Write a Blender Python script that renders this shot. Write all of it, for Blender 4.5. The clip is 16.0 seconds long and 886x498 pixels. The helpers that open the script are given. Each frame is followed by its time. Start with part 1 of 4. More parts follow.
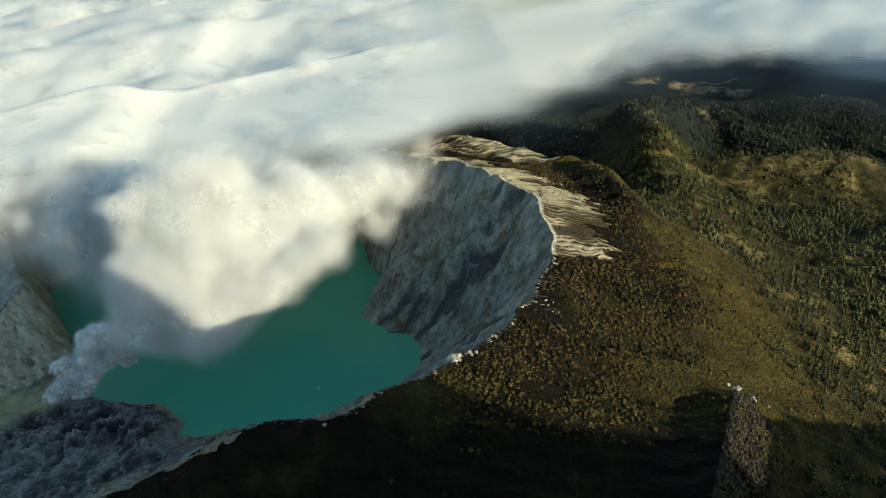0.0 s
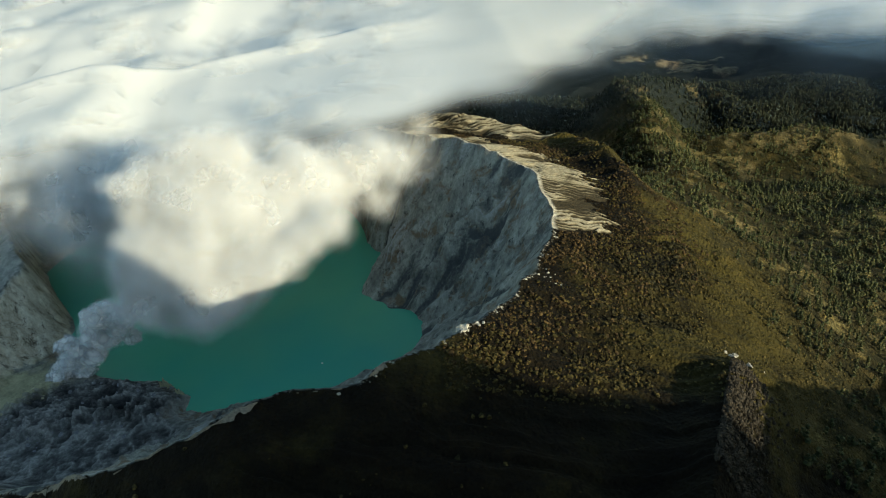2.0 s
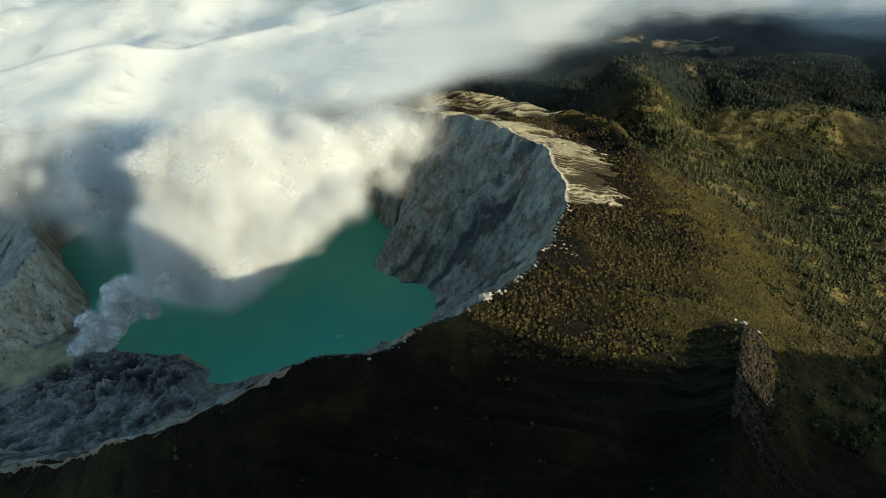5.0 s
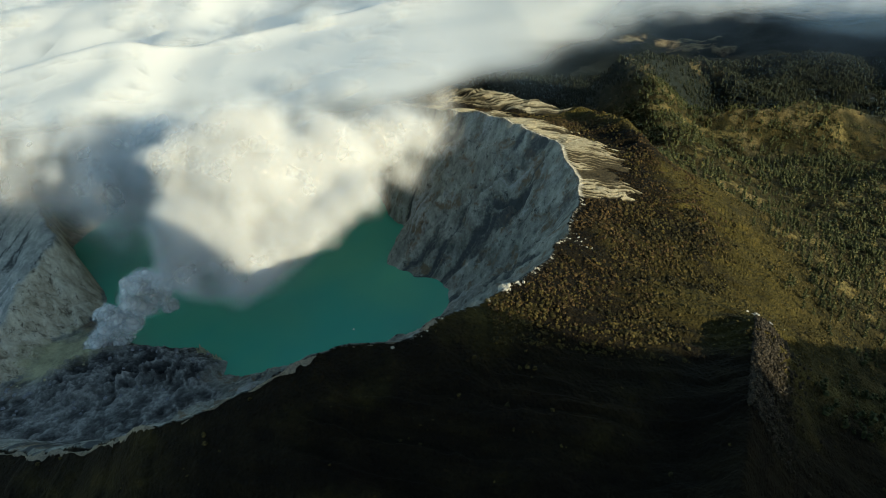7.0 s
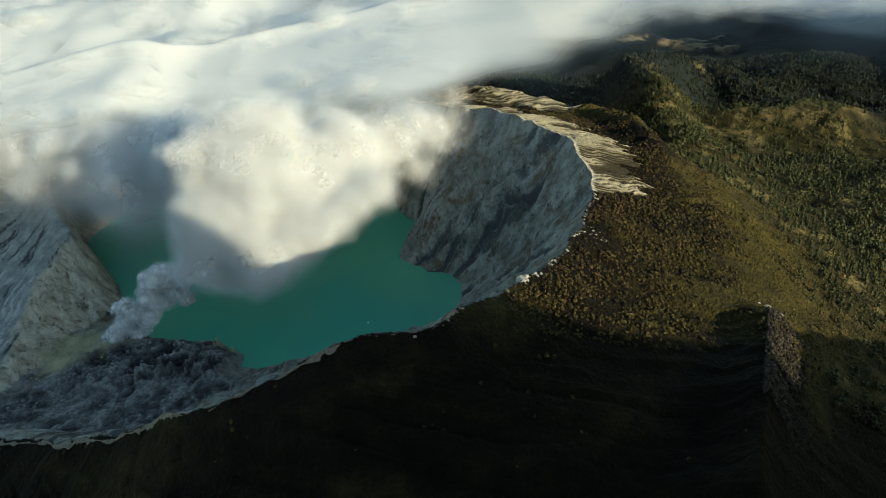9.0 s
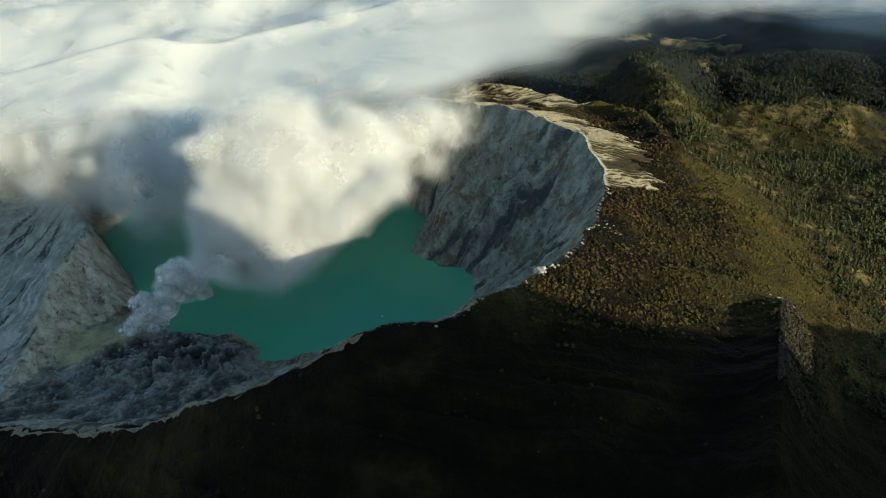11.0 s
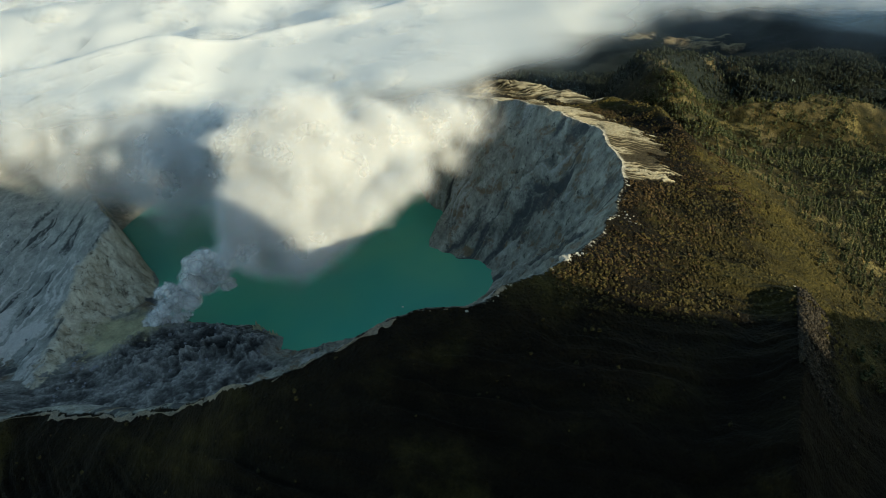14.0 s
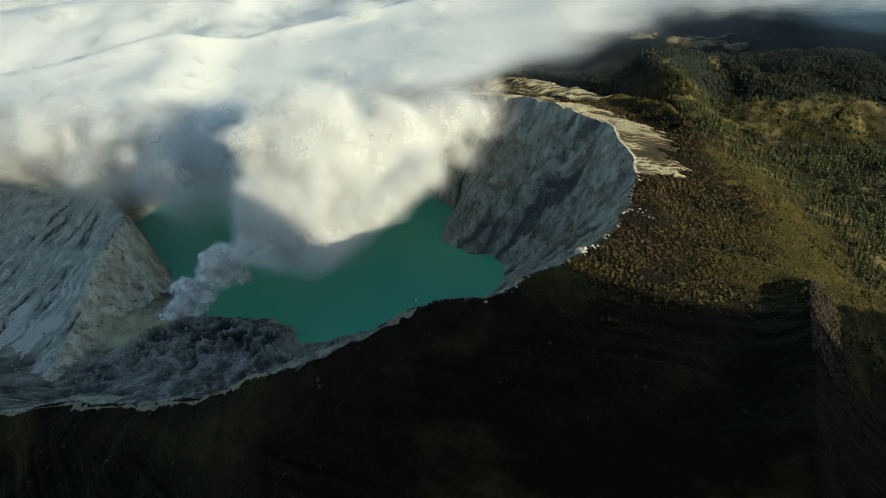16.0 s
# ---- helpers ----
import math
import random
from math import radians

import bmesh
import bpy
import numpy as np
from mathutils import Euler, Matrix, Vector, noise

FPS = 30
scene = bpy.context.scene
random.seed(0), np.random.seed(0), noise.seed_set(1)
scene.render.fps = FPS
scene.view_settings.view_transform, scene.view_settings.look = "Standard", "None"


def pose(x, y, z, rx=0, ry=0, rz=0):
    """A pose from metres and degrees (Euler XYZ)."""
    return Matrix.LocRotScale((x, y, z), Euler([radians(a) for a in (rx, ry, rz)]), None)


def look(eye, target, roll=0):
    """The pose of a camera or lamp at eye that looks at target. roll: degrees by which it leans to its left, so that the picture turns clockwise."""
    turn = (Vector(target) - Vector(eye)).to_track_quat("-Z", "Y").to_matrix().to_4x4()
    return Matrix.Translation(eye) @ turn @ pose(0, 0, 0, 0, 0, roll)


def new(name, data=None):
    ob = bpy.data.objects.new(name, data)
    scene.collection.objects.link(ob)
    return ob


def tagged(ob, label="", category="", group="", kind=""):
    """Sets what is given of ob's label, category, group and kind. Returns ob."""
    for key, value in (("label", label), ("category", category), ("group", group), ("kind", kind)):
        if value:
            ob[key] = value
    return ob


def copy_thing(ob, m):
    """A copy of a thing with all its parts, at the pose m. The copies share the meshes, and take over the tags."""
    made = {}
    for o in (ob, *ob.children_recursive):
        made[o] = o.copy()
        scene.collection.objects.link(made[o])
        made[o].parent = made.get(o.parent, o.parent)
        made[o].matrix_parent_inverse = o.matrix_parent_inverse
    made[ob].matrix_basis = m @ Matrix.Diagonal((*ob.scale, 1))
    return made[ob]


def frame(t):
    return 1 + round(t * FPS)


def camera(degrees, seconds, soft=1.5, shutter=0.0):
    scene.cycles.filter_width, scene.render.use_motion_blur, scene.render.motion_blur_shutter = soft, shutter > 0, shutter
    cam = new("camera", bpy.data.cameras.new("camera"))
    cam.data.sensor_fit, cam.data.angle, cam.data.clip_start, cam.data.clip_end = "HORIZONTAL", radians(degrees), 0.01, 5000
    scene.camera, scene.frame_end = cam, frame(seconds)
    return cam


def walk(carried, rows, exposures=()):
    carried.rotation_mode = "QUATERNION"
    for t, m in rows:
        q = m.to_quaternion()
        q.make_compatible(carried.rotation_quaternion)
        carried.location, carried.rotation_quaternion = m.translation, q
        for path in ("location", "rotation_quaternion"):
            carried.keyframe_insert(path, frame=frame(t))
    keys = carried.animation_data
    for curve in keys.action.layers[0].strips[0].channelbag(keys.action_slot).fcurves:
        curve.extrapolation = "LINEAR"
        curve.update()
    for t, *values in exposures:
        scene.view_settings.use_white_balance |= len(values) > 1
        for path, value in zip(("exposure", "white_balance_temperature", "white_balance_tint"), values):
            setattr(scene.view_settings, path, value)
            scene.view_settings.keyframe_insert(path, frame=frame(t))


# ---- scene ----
cam = camera(65.3, 16.0, soft=1.0)
PATH = [
    (0.0, 82.15, 55.33, 609.84, 59.82, 8.4, -3.41),
    (0.5, 77.01, 51.88, 610.7, 59.39, 8.36, -3.67),
    (1.0, 71.88, 48.42, 611.56, 58.95, 8.35, -4.03),
    (1.5, 66.75, 44.96, 612.42, 58.5, 8.34, -4.4),
    (2.0, 61.61, 41.5, 613.28, 58.06, 8.29, -4.71),
    (2.5, 56.48, 38.04, 614.14, 57.63, 8.27, -5.0),
    (3.0, 51.34, 34.58, 615.0, 57.2, 8.25, -5.29),
    (3.5, 46.21, 31.13, 615.86, 56.84, 8.25, -5.36),
    (4.0, 41.07, 27.67, 616.73, 56.55, 8.2, -5.38),
    (6.5, 15.4, 10.38, 621.03, 56.55, 8.2, -5.38),
    (9.0, -10.27, -6.92, 625.33, 56.55, 8.2, -5.38),
    (11.5, -35.94, -24.21, 629.64, 56.55, 8.2, -5.38),
    (14.0, -61.61, -41.5, 633.94, 56.55, 8.2, -5.38),
    (16.0, -82.15, -55.33, 637.39, 56.55, 8.2, -5.38),
]
walk(cam, [(t, pose(x, y, z, rx, ry, rz)) for t, x, y, z, rx, ry, rz in PATH],
     exposures=[(0.0, 1.05, 6570, -7), (16.0, 0.94, 6570, -7)])

# ---- light ----
SUN_AZ, SUN_EL = -40.0, 11.0          # degrees from +x towards +y, degrees above the horizon
sun_dir = Vector((math.cos(radians(SUN_AZ)) * math.cos(radians(SUN_EL)), math.sin(radians(SUN_AZ)) * math.cos(radians(SUN_EL)), math.sin(radians(SUN_EL))))
world = bpy.data.worlds.new("sky")
scene.world = world
world.use_nodes = True
wn = world.node_tree.nodes
sky = wn.new("ShaderNodeTexSky")
sky.sky_type = "NISHITA"
sky.sun_disc = False
sky.sun_elevation = radians(SUN_EL)
sky.sun_rotation = radians(90.0 - SUN_AZ)
sky.altitude = 2300
sky.dust_density, sky.ozone_density = 2.0, 0.0
world.node_tree.links.new(sky.outputs[0], wn["Background"].inputs[0])
wn["Background"].inputs[1].default_value = 0.15
sun = new("sun", bpy.data.lights.new("sun", "SUN"))
sun.data.energy = 4.1
sun.data.angle = radians(0.6)
sun.data.color = (1.0, 0.835, 0.65)
sun.matrix_world = look((0, 0, 0), -sun_dir)
scene.view_settings.exposure = 0.0
scene.cycles.transparent_max_bounces = 144


# ---- noise ----
def hash2(ix, iy, seed):
    h = (ix.astype(np.int64) * 374761393 + iy.astype(np.int64) * 668265263 + seed * 974711) & 0xFFFFFFFF
    h = ((h ^ (h >> 13)) * 1274126177) & 0xFFFFFFFF
    return ((h ^ (h >> 16)) & 0xFFFF) / 65535.0


def vnoise(x, y, seed=0):
    """Smooth value noise, 0 to 1."""
    ix, iy = np.floor(x), np.floor(y)
    fx, fy = x - ix, y - iy
    fx, fy = fx * fx * fx * (fx * (fx * 6 - 15) + 10), fy * fy * fy * (fy * (fy * 6 - 15) + 10)
    a, b = hash2(ix, iy, seed), hash2(ix + 1, iy, seed)
    c, d = hash2(ix, iy + 1, seed), hash2(ix + 1, iy + 1, seed)
    return (a * (1 - fx) + b * fx) * (1 - fy) + (c * (1 - fx) + d * fx) * fy


def vnoise3(p, scale, seed=0):
    """Smooth value noise in space, 0 to 1, at the points p."""
    q = np.asarray(p, float) / scale
    i = np.floor(q)
    f = q - i
    f = f * f * f * (f * (f * 6 - 15) + 10)
    total = 0.0
    for dx in (0, 1):
        for dy in (0, 1):
            for dz in (0, 1):
                w = (f[:, 0] if dx else 1 - f[:, 0]) * (f[:, 1] if dy else 1 - f[:, 1]) * (f[:, 2] if dz else 1 - f[:, 2])
                total = total + w * hash2(i[:, 0] + dx + 57 * (i[:, 2] + dz), i[:, 1] + dy - 131 * (i[:, 2] + dz), seed)
    return total


def fbm(x, y, octaves=5, seed=0, gain=0.5):
    """Fractal noise, about -1 to 1."""
    total, amp, norm = 0.0, 1.0, 0.0
    for k in range(octaves):
        total = total + amp * (vnoise(x * 2 ** k + 17.3 * k, y * 2 ** k - 9.1 * k, seed + k) * 2 - 1)
        norm += amp
        amp *= gain
    return total / norm * 1.6


def ridged(x, y, octaves=4, seed=0):
    """Sharp-crested noise, 0 to 1."""
    total, amp, norm = 0.0, 1.0, 0.0
    for k in range(octaves):
        total = total + amp * (1 - np.abs(vnoise(x * 2 ** k + 5.1 * k, y * 2 ** k + 3.7 * k, seed + k) * 2 - 1))
        norm += amp
        amp *= 0.5
    return total / norm


def step(a, b, v):
    t = np.clip((v - a) / (b - a), 0, 1)
    return t * t * (3 - 2 * t)


# ---- the volcano's form ----
CX, CY = -250.0, 850.0               # the middle of the crater
# crest of the crater: x, y, height above the lake
RIM = [(195, 870, 190), (133, 994, 197), (98, 1042, 194), (62, 1080, 190), (0, 1150, 180), (-120, 1400, 165), (-400, 1560, 160), (-750, 1500, 170), (-1010, 1300, 150),
       (-1050, 1000, 130), (-900, 750, 112), (-700, 600, 104), (-636, 577, 102), (-543, 572, 106), (-423, 524, 122), (-339, 497, 152), (-277, 470, 188), (-200, 464, 206), (-123, 485, 223),
       (-23, 497, 221), (63, 550, 213), (125, 620, 192), (163, 690, 181), (192, 762, 179)]
# shore of the lake: x, y
SHORE = [(4, 830), (1, 872), (-40, 900), (-85, 951), (-76, 987), (-46, 1036), (-75, 1102), (-94, 1190), (-200, 1330), (-400, 1420), (-610, 1330), (-690, 1190), (-640, 1100),
         (-571, 1005), (-546, 945), (-505, 872), (-445, 833), (-358, 806), (-323, 770), (-310, 738), (-240, 740), (-105, 747), (-18, 782)]


def ring(points):
    """Angle-sorted polar form of a closed curve round the crater's middle."""
    a = np.array([(math.atan2(p[1] - CY, p[0] - CX), math.hypot(p[0] - CX, p[1] - CY), *p[2:]) for p in points])
    a = a[np.argsort(a[:, 0])]
    before, after = a[-3:].copy(), a[:3].copy()
    before[:, 0] -= 2 * math.pi
    after[:, 0] += 2 * math.pi
    return np.vstack([before, a, after])


def cubic(x, xp, fp):
    """Smooth curve through the given knots, with no overshoot."""
    h = np.diff(xp)
    s = np.diff(fp) / h
    m = np.zeros_like(fp)
    ok = s[:-1] * s[1:] > 0
    w1, w2 = 2 * h[1:] + h[:-1], h[1:] + 2 * h[:-1]
    m[1:-1][ok] = ((w1 + w2) / (w1 / np.where(s[:-1] == 0, 1, s[:-1]) + w2 / np.where(s[1:] == 0, 1, s[1:])))[ok]
    m[0], m[-1] = s[0], s[-1]
    k = np.clip(np.searchsorted(xp, x) - 1, 0, len(h) - 1)
    t = (x - xp[k]) / h[k]
    return ((1 + 2 * t) * (1 - t) ** 2 * fp[k] + t * (1 - t) ** 2 * h[k] * m[k] + t * t * (3 - 2 * t) * fp[k + 1] + t * t * (t - 1) * h[k] * m[k + 1])


RIM_P, SHORE_P = ring(RIM), ring(SHORE)


def rim_at(th):
    r, z = cubic(th, RIM_P[:, 0], RIM_P[:, 1]), cubic(th, RIM_P[:, 0], RIM_P[:, 2])
    arc = th * 430
    return r + 5 * fbm(arc / 45, arc * 0 + 3, 3, 11), z + 3.0 * fbm(arc / 30, arc * 0 + 8, 4, 12)


def shore_at(th):
    arc = th * 300
    return cubic(th, SHORE_P[:, 0], SHORE_P[:, 1]) + 3.5 * fbm(arc / 22, arc * 0 + 1, 3, 21)


def seg(x, y, x0, y0, x1, y1):
    """Distance from a segment, and how far along it (0 to 1)."""
    dx, dy = x1 - x0, y1 - y0
    t = np.clip(((x - x0) * dx + (y - y0) * dy) / (dx * dx + dy * dy), 0, 1)
    return np.hypot(x - x0 - t * dx, y - y0 - t * dy), t


# spurs and hills on the outer flank: from, to, height at both ends, half width
SPURS = [(-40, 1320, 54, 1297, 15, 20, 52), (54, 1297, 105, 1288, 20, 44, 50), (105, 1288, 230, 1199, 44, 48, 48), (230, 1199, 315, 1150, 48, 44, 42), (315, 1150, 330, 1000, 40, 46, 38), (330, 1000, 335, 890, 46, 14, 36),
         (600, 1450, 670, 2080, 75, 190, 130), (670, 1790, 868, 1755, 35, 70, 85), (868, 1755, 1090, 1750, 70, 78, 95), (1090, 1750, 1300, 1740, 78, 50, 100), (670, 2080, 996, 2277, 190, 160, 150), (996, 2277, 1150, 2000, 160, 60, 140),
         (1350, 2950, 1757, 2817, 50, 30, 240), (1757, 2817, 2150, 2600, 30, 20, 240),
         (285, 600, 350, 588, 4, 3, 26), (350, 588, 318, 525, 4, 44, 32), (318, 525, 250, 408, 44, 64, 44), (250, 408, 175, 280, 64, 95, 42), (350, 588, 385, 562, 6, 18, 20)]
DROP_D = [0, 60, 150, 220, 360, 480, 600, 800, 1200, 2000, 3200, 5400]
DROP_Z = [0, 20, 58, 102, 215, 292, 360, 425, 535, 740, 930, 870]


COS_A, SIN_A = math.cos(radians(SUN_AZ)), math.sin(radians(SUN_AZ))


def height(x, y):
    """The ground's height, and masks of what covers it."""
    th = np.arctan2(y - CY, x - CX)
    r = np.hypot(x - CX, y - CY)
    rr, zr = rim_at(th)
    rs = shore_at(th)
    arc = th * 430
    t = np.clip((r - rs) / (rr - rs), -0.5, 1)
    d = np.maximum(r - rr, 0)
    deg = np.degrees(th) % 360
    # inside: the wall from the shore to the crest
    left = step(185, 200, deg) * (1 - step(245, 262, deg))      # the flat basin by the landing
    west = step(140, 160, deg) * (1 - step(190, 205, deg))
    tp = np.maximum(t, 0)
    wall = zr * (0.55 * tp + 0.45 * tp ** 1.8)
    basin = 10 * step(0, 0.15, t) + 14 * tp + (zr - 24) * step(0.62, 1.0, t) ** 1.1
    flat = 8 * step(0, 0.1, t) + 20 * tp + (zr - 28) * step(0.8, 1, t)
    zin = wall * (1 - left) * (1 - west) + basin * left + flat * west * (1 - left)
    # ribs and chutes down the wall
    rock = step(0.0, 0.12, t) * (1 - step(0.70, 0.97, t)) * (1 - left)
    warp = 30 * fbm(x / 75, y / 75, 4, 31)
    ribs = ridged((arc + warp) / 30, r / 120, 5, 33) - 0.55
    zin = zin + rock * (1 - west) * (15 * ribs + 13 * fbm(x / 34, y / 34, 5, 35, 0.62) + 5 * (ridged(arc / 9, r / 30, 3, 36) - 0.5) + 8 * (ridged(x / 17 + 0.3 * fbm(x / 9, y / 9, 2, 38), y / 17, 3, 37) - 0.5)) * (0.55 + 0.45 * tp)
    zin = np.where(t < 0, np.maximum(-14, (r - rs) * 0.35), zin)
    # the pale massif beside the fumaroles
    base = np.interp(y, [690, 760, 830, 900, 940, 1005, 1100, 1190, 1400], [-640, -618, -592, -566, -548, -570, -638, -690, -800])
    into = base - x + 5 * fbm(x / 30, y / 30, 3, 41)
    cliff = np.interp(y, [700, 860, 950, 1000, 1045], [0.5, 0.55, 0.70, 1.9, 5.0]) * into + (24 * (ridged(y / 38, x / 60, 5, 43) - 0.5) + 8 * fbm(x / 13, y / 13, 5, 44, 0.6)) * step(0, 14, into)
    crest_y = np.interp(x, [-1100, -940, -846, -767, -690, -630, -590], [1330, 1262, 1205, 1192, 1130, 1062, 1030])
    crest_z = np.interp(x, [-1000, -846, -767, -640, -590], [118, 112, 110, 122, 112])
    south = crest_y - y
    front = crest_z - np.interp(south, [-400, -40, 0, 60, 160, 220, 340, 420], [-30, -4, 0, 15, 42, 64, 84, 92])
    rill = ridged((x * 0.86 - y * 0.5 + 12 * fbm(x / 50, y / 50, 3, 46)) / 15, (x * 0.5 + y * 0.86) / 110, 4, 45)
    front = front - (np.interp(south, [0, 150, 230, 330], [3.0, 5.0, 8.0, 13.0]) * (1 - rill) + 3 * fbm(x / 16, y / 16, 4, 47)) * step(5, 90, south)
    mass = np.minimum(cliff, front) - 2.5 * np.exp(-((cliff - front) / 14) ** 2)
    onm = (into > 0) & (y > 640) & (r < rr)
    gain = step(640, 740, y) * (1 - step(0.86, 1.0, t))
    massif = np.where(onm, np.maximum(mass, -20) * gain, -50)
    zin = np.maximum(zin, massif)
    is_m = np.where(onm & (zin <= massif + 0.01), 1.0, 0.0)
    is_c = is_m * step(-10, 6, front - cliff)
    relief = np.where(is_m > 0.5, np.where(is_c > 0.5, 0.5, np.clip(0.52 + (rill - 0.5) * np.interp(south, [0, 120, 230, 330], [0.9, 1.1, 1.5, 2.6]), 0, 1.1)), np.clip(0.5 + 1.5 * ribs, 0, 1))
    # the blocky lava by the landing
    lv, _ = seg(x, y, -520, 772, -365, 772)
    lava = (1 - step(34, 74, lv + 9 * fbm(x / 30, y / 30, 3, 51))) * step(-0.05, 0.1, t) * (1 - is_m)
    lava2 = left * step(0.05, 0.2, t) * (1 - step(0.80, 0.97, t)) * (1 - is_m) * 0.9
    blocks = ridged(x / 21 + 0.4 * fbm(x / 14, y / 14, 2, 52), y / 21, 4, 53)
    rubble = ridged(x / 8.5 + 0.5 * fbm(x / 6, y / 6, 2, 56), y / 8.5, 3, 55)
    crags = ridged(x / 52 + 0.3 * fbm(x / 30, y / 30, 2, 57), y / 40, 3, 58)
    zin = zin + lava * (5 + 14 * (crags - 0.5) + 13 * (blocks - 0.35) + 7 * (rubble - 0.5) + 2.5 * fbm(x / 4, y / 4, 3, 54, 0.6)) + lava2 * (5 * (blocks - 0.5) + 3 * (rubble - 0.5))
    # outside: the flank falling away, gullied near the crest
    zo = zr - np.interp(d, DROP_D, DROP_Z)
    zo = zo + (28 * fbm(x / 260, y / 260, 4, 61) + 60 * fbm(x / 900, y / 900, 3, 66) * step(900, 1800, d)) * step(40, 500, d)
    gul = np.where(deg > 180, deg - 360, deg)
    reach = np.interp(gul, [-60, -40, -12, -9, 0, 8, 16, 24, 30, 60], [0, 2, 3, 62, 74, 78, 68, 70, 52, 30])
    bare = step(-75, -60, gul) * (1 - step(50, 70, gul)) * (1 - step(-26, 18, d - reach + (2 + 0.30 * reach) * fbm(arc / 7, d / 50, 3, 63))) * step(-3, 1, r - rr)
    run = arc * (1 + d / 900) + 9 * fbm(x / 45, y / 45, 3, 65) + 1.5 * fbm(x / 9, y / 9, 2, 68)
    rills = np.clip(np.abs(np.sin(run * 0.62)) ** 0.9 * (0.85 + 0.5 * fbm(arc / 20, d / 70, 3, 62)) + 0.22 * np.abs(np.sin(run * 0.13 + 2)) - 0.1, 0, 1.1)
    zo = zo - 10 * np.exp(-((x - 319) / 24) ** 2 - ((y - 710) / 6) ** 2)
    zo = zo - step(0.0, 0.4, bare) * 5.2 * (1 - rills) * step(2, 16, d)
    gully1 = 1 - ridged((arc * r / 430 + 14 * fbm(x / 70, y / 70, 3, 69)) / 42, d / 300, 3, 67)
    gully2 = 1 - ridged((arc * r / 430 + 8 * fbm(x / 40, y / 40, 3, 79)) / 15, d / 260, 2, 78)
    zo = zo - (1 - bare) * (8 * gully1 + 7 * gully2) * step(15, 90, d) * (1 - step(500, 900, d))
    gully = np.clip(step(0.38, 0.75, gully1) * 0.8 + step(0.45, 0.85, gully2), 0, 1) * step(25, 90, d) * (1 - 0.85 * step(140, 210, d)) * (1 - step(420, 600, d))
    crest = 0 * x
    for x0, y0, x1, y1, h0, h1, w in SPURS:
        q, s = seg(x, y, x0, y0, x1, y1)
        q = q + 0.18 * w * fbm(x / (1.6 * w), y / (1.6 * w), 3, 71)
        crest = np.maximum(crest, (h0 + (h1 - h0) * s) * np.exp(-np.abs(q / w) ** 1.6 * 1.1))
    far_bare = (1 - step(50, 76, np.minimum(seg(x, y, -40, 1320, 105, 1288)[0], seg(x, y, 105, 1288, 235, 1196)[0]) + 6 * fbm(x / 20, y / 20, 3, 72)))
    frun = arc * r / 430 + 10 * fbm(x / 50, y / 50, 3, 75)
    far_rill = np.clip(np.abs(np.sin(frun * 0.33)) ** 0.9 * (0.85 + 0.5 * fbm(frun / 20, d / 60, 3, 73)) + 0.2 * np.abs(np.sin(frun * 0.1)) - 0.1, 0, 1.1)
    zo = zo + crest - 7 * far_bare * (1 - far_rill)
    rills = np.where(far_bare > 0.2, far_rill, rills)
    bare = np.maximum(bare, far_bare * (r > rr))
    # an unseen steep mountain added beside the way, shaped to shade the near flank
    su, sl = x * COS_A + y * SIN_A, -x * SIN_A + y * COS_A
    top = np.interp(sl, [-600, 250, 350, 400, 416, 426, 432, 444, 455, 465, 484, 503, 528, 540, 551, 600, 634, 643, 700, 778, 841, 905, 1000], [650, 640, 560, 470, 430, 385, 374, 352, 331, 316, 300, 284, 262, 225, 212, 206, 212, 212, 166, 95, 51, 20, -400])
    zo = np.maximum(zo, top - 1.25 * np.abs(su - 550) + 5 * fbm(x / 40, y / 40, 3, 77))
    hill = step(500, 1000, d)
    zo = zo + hill * 22 * (ridged(x / 190, y / 190, 4, 74) - 0.5)
    zo = zo + step(3300, 3700, y) * step(900, 1200, x) * 55 * (ridged(x / 330, y / 330, 4, 76) - 0.5)
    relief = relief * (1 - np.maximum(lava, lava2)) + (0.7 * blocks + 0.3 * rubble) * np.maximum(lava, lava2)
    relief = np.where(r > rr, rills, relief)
    z = np.where(r > rr, zo, zin)
    z = z + 0.7 * fbm(x / 9, y / 9, 3, 81) * step(-0.02, 0.06, t)
    sulf = np.exp(-((x + 572) / 68) ** 2 - ((y - 832) / 68) ** 2)
    inside = (r <= rr).astype(float)
    return z, dict(inside=inside, bare=bare, lava=np.maximum(lava, lava2) * inside, massif=is_m * inside, sulphur=sulf * inside, far=step(230, 320, d + 40 * fbm(x / 60, y / 60, 3, 82)), flank=d, relief=relief, cliff=is_c * inside, gully=gully * (1 - inside))


def ground_z(x, y):
    return height(np.asarray(x, float), np.asarray(y, float))[0]


# ---- materials ----
def material(name):
    m = bpy.data.materials.new(name)
    m.use_nodes = True
    n = m.node_tree.nodes
    return m, n, m.node_tree.links, n["Principled BSDF"]


def noise_node(n, l, scale, detail=5, rough=0.6, coords=None):
    t = n.new("ShaderNodeTexNoise")
    t.inputs["Scale"].default_value, t.inputs["Detail"].default_value, t.inputs["Roughness"].default_value = scale, detail, rough
    if coords is not None:
        l.new(coords, t.inputs["Vector"])
    return t.outputs["Fac"]


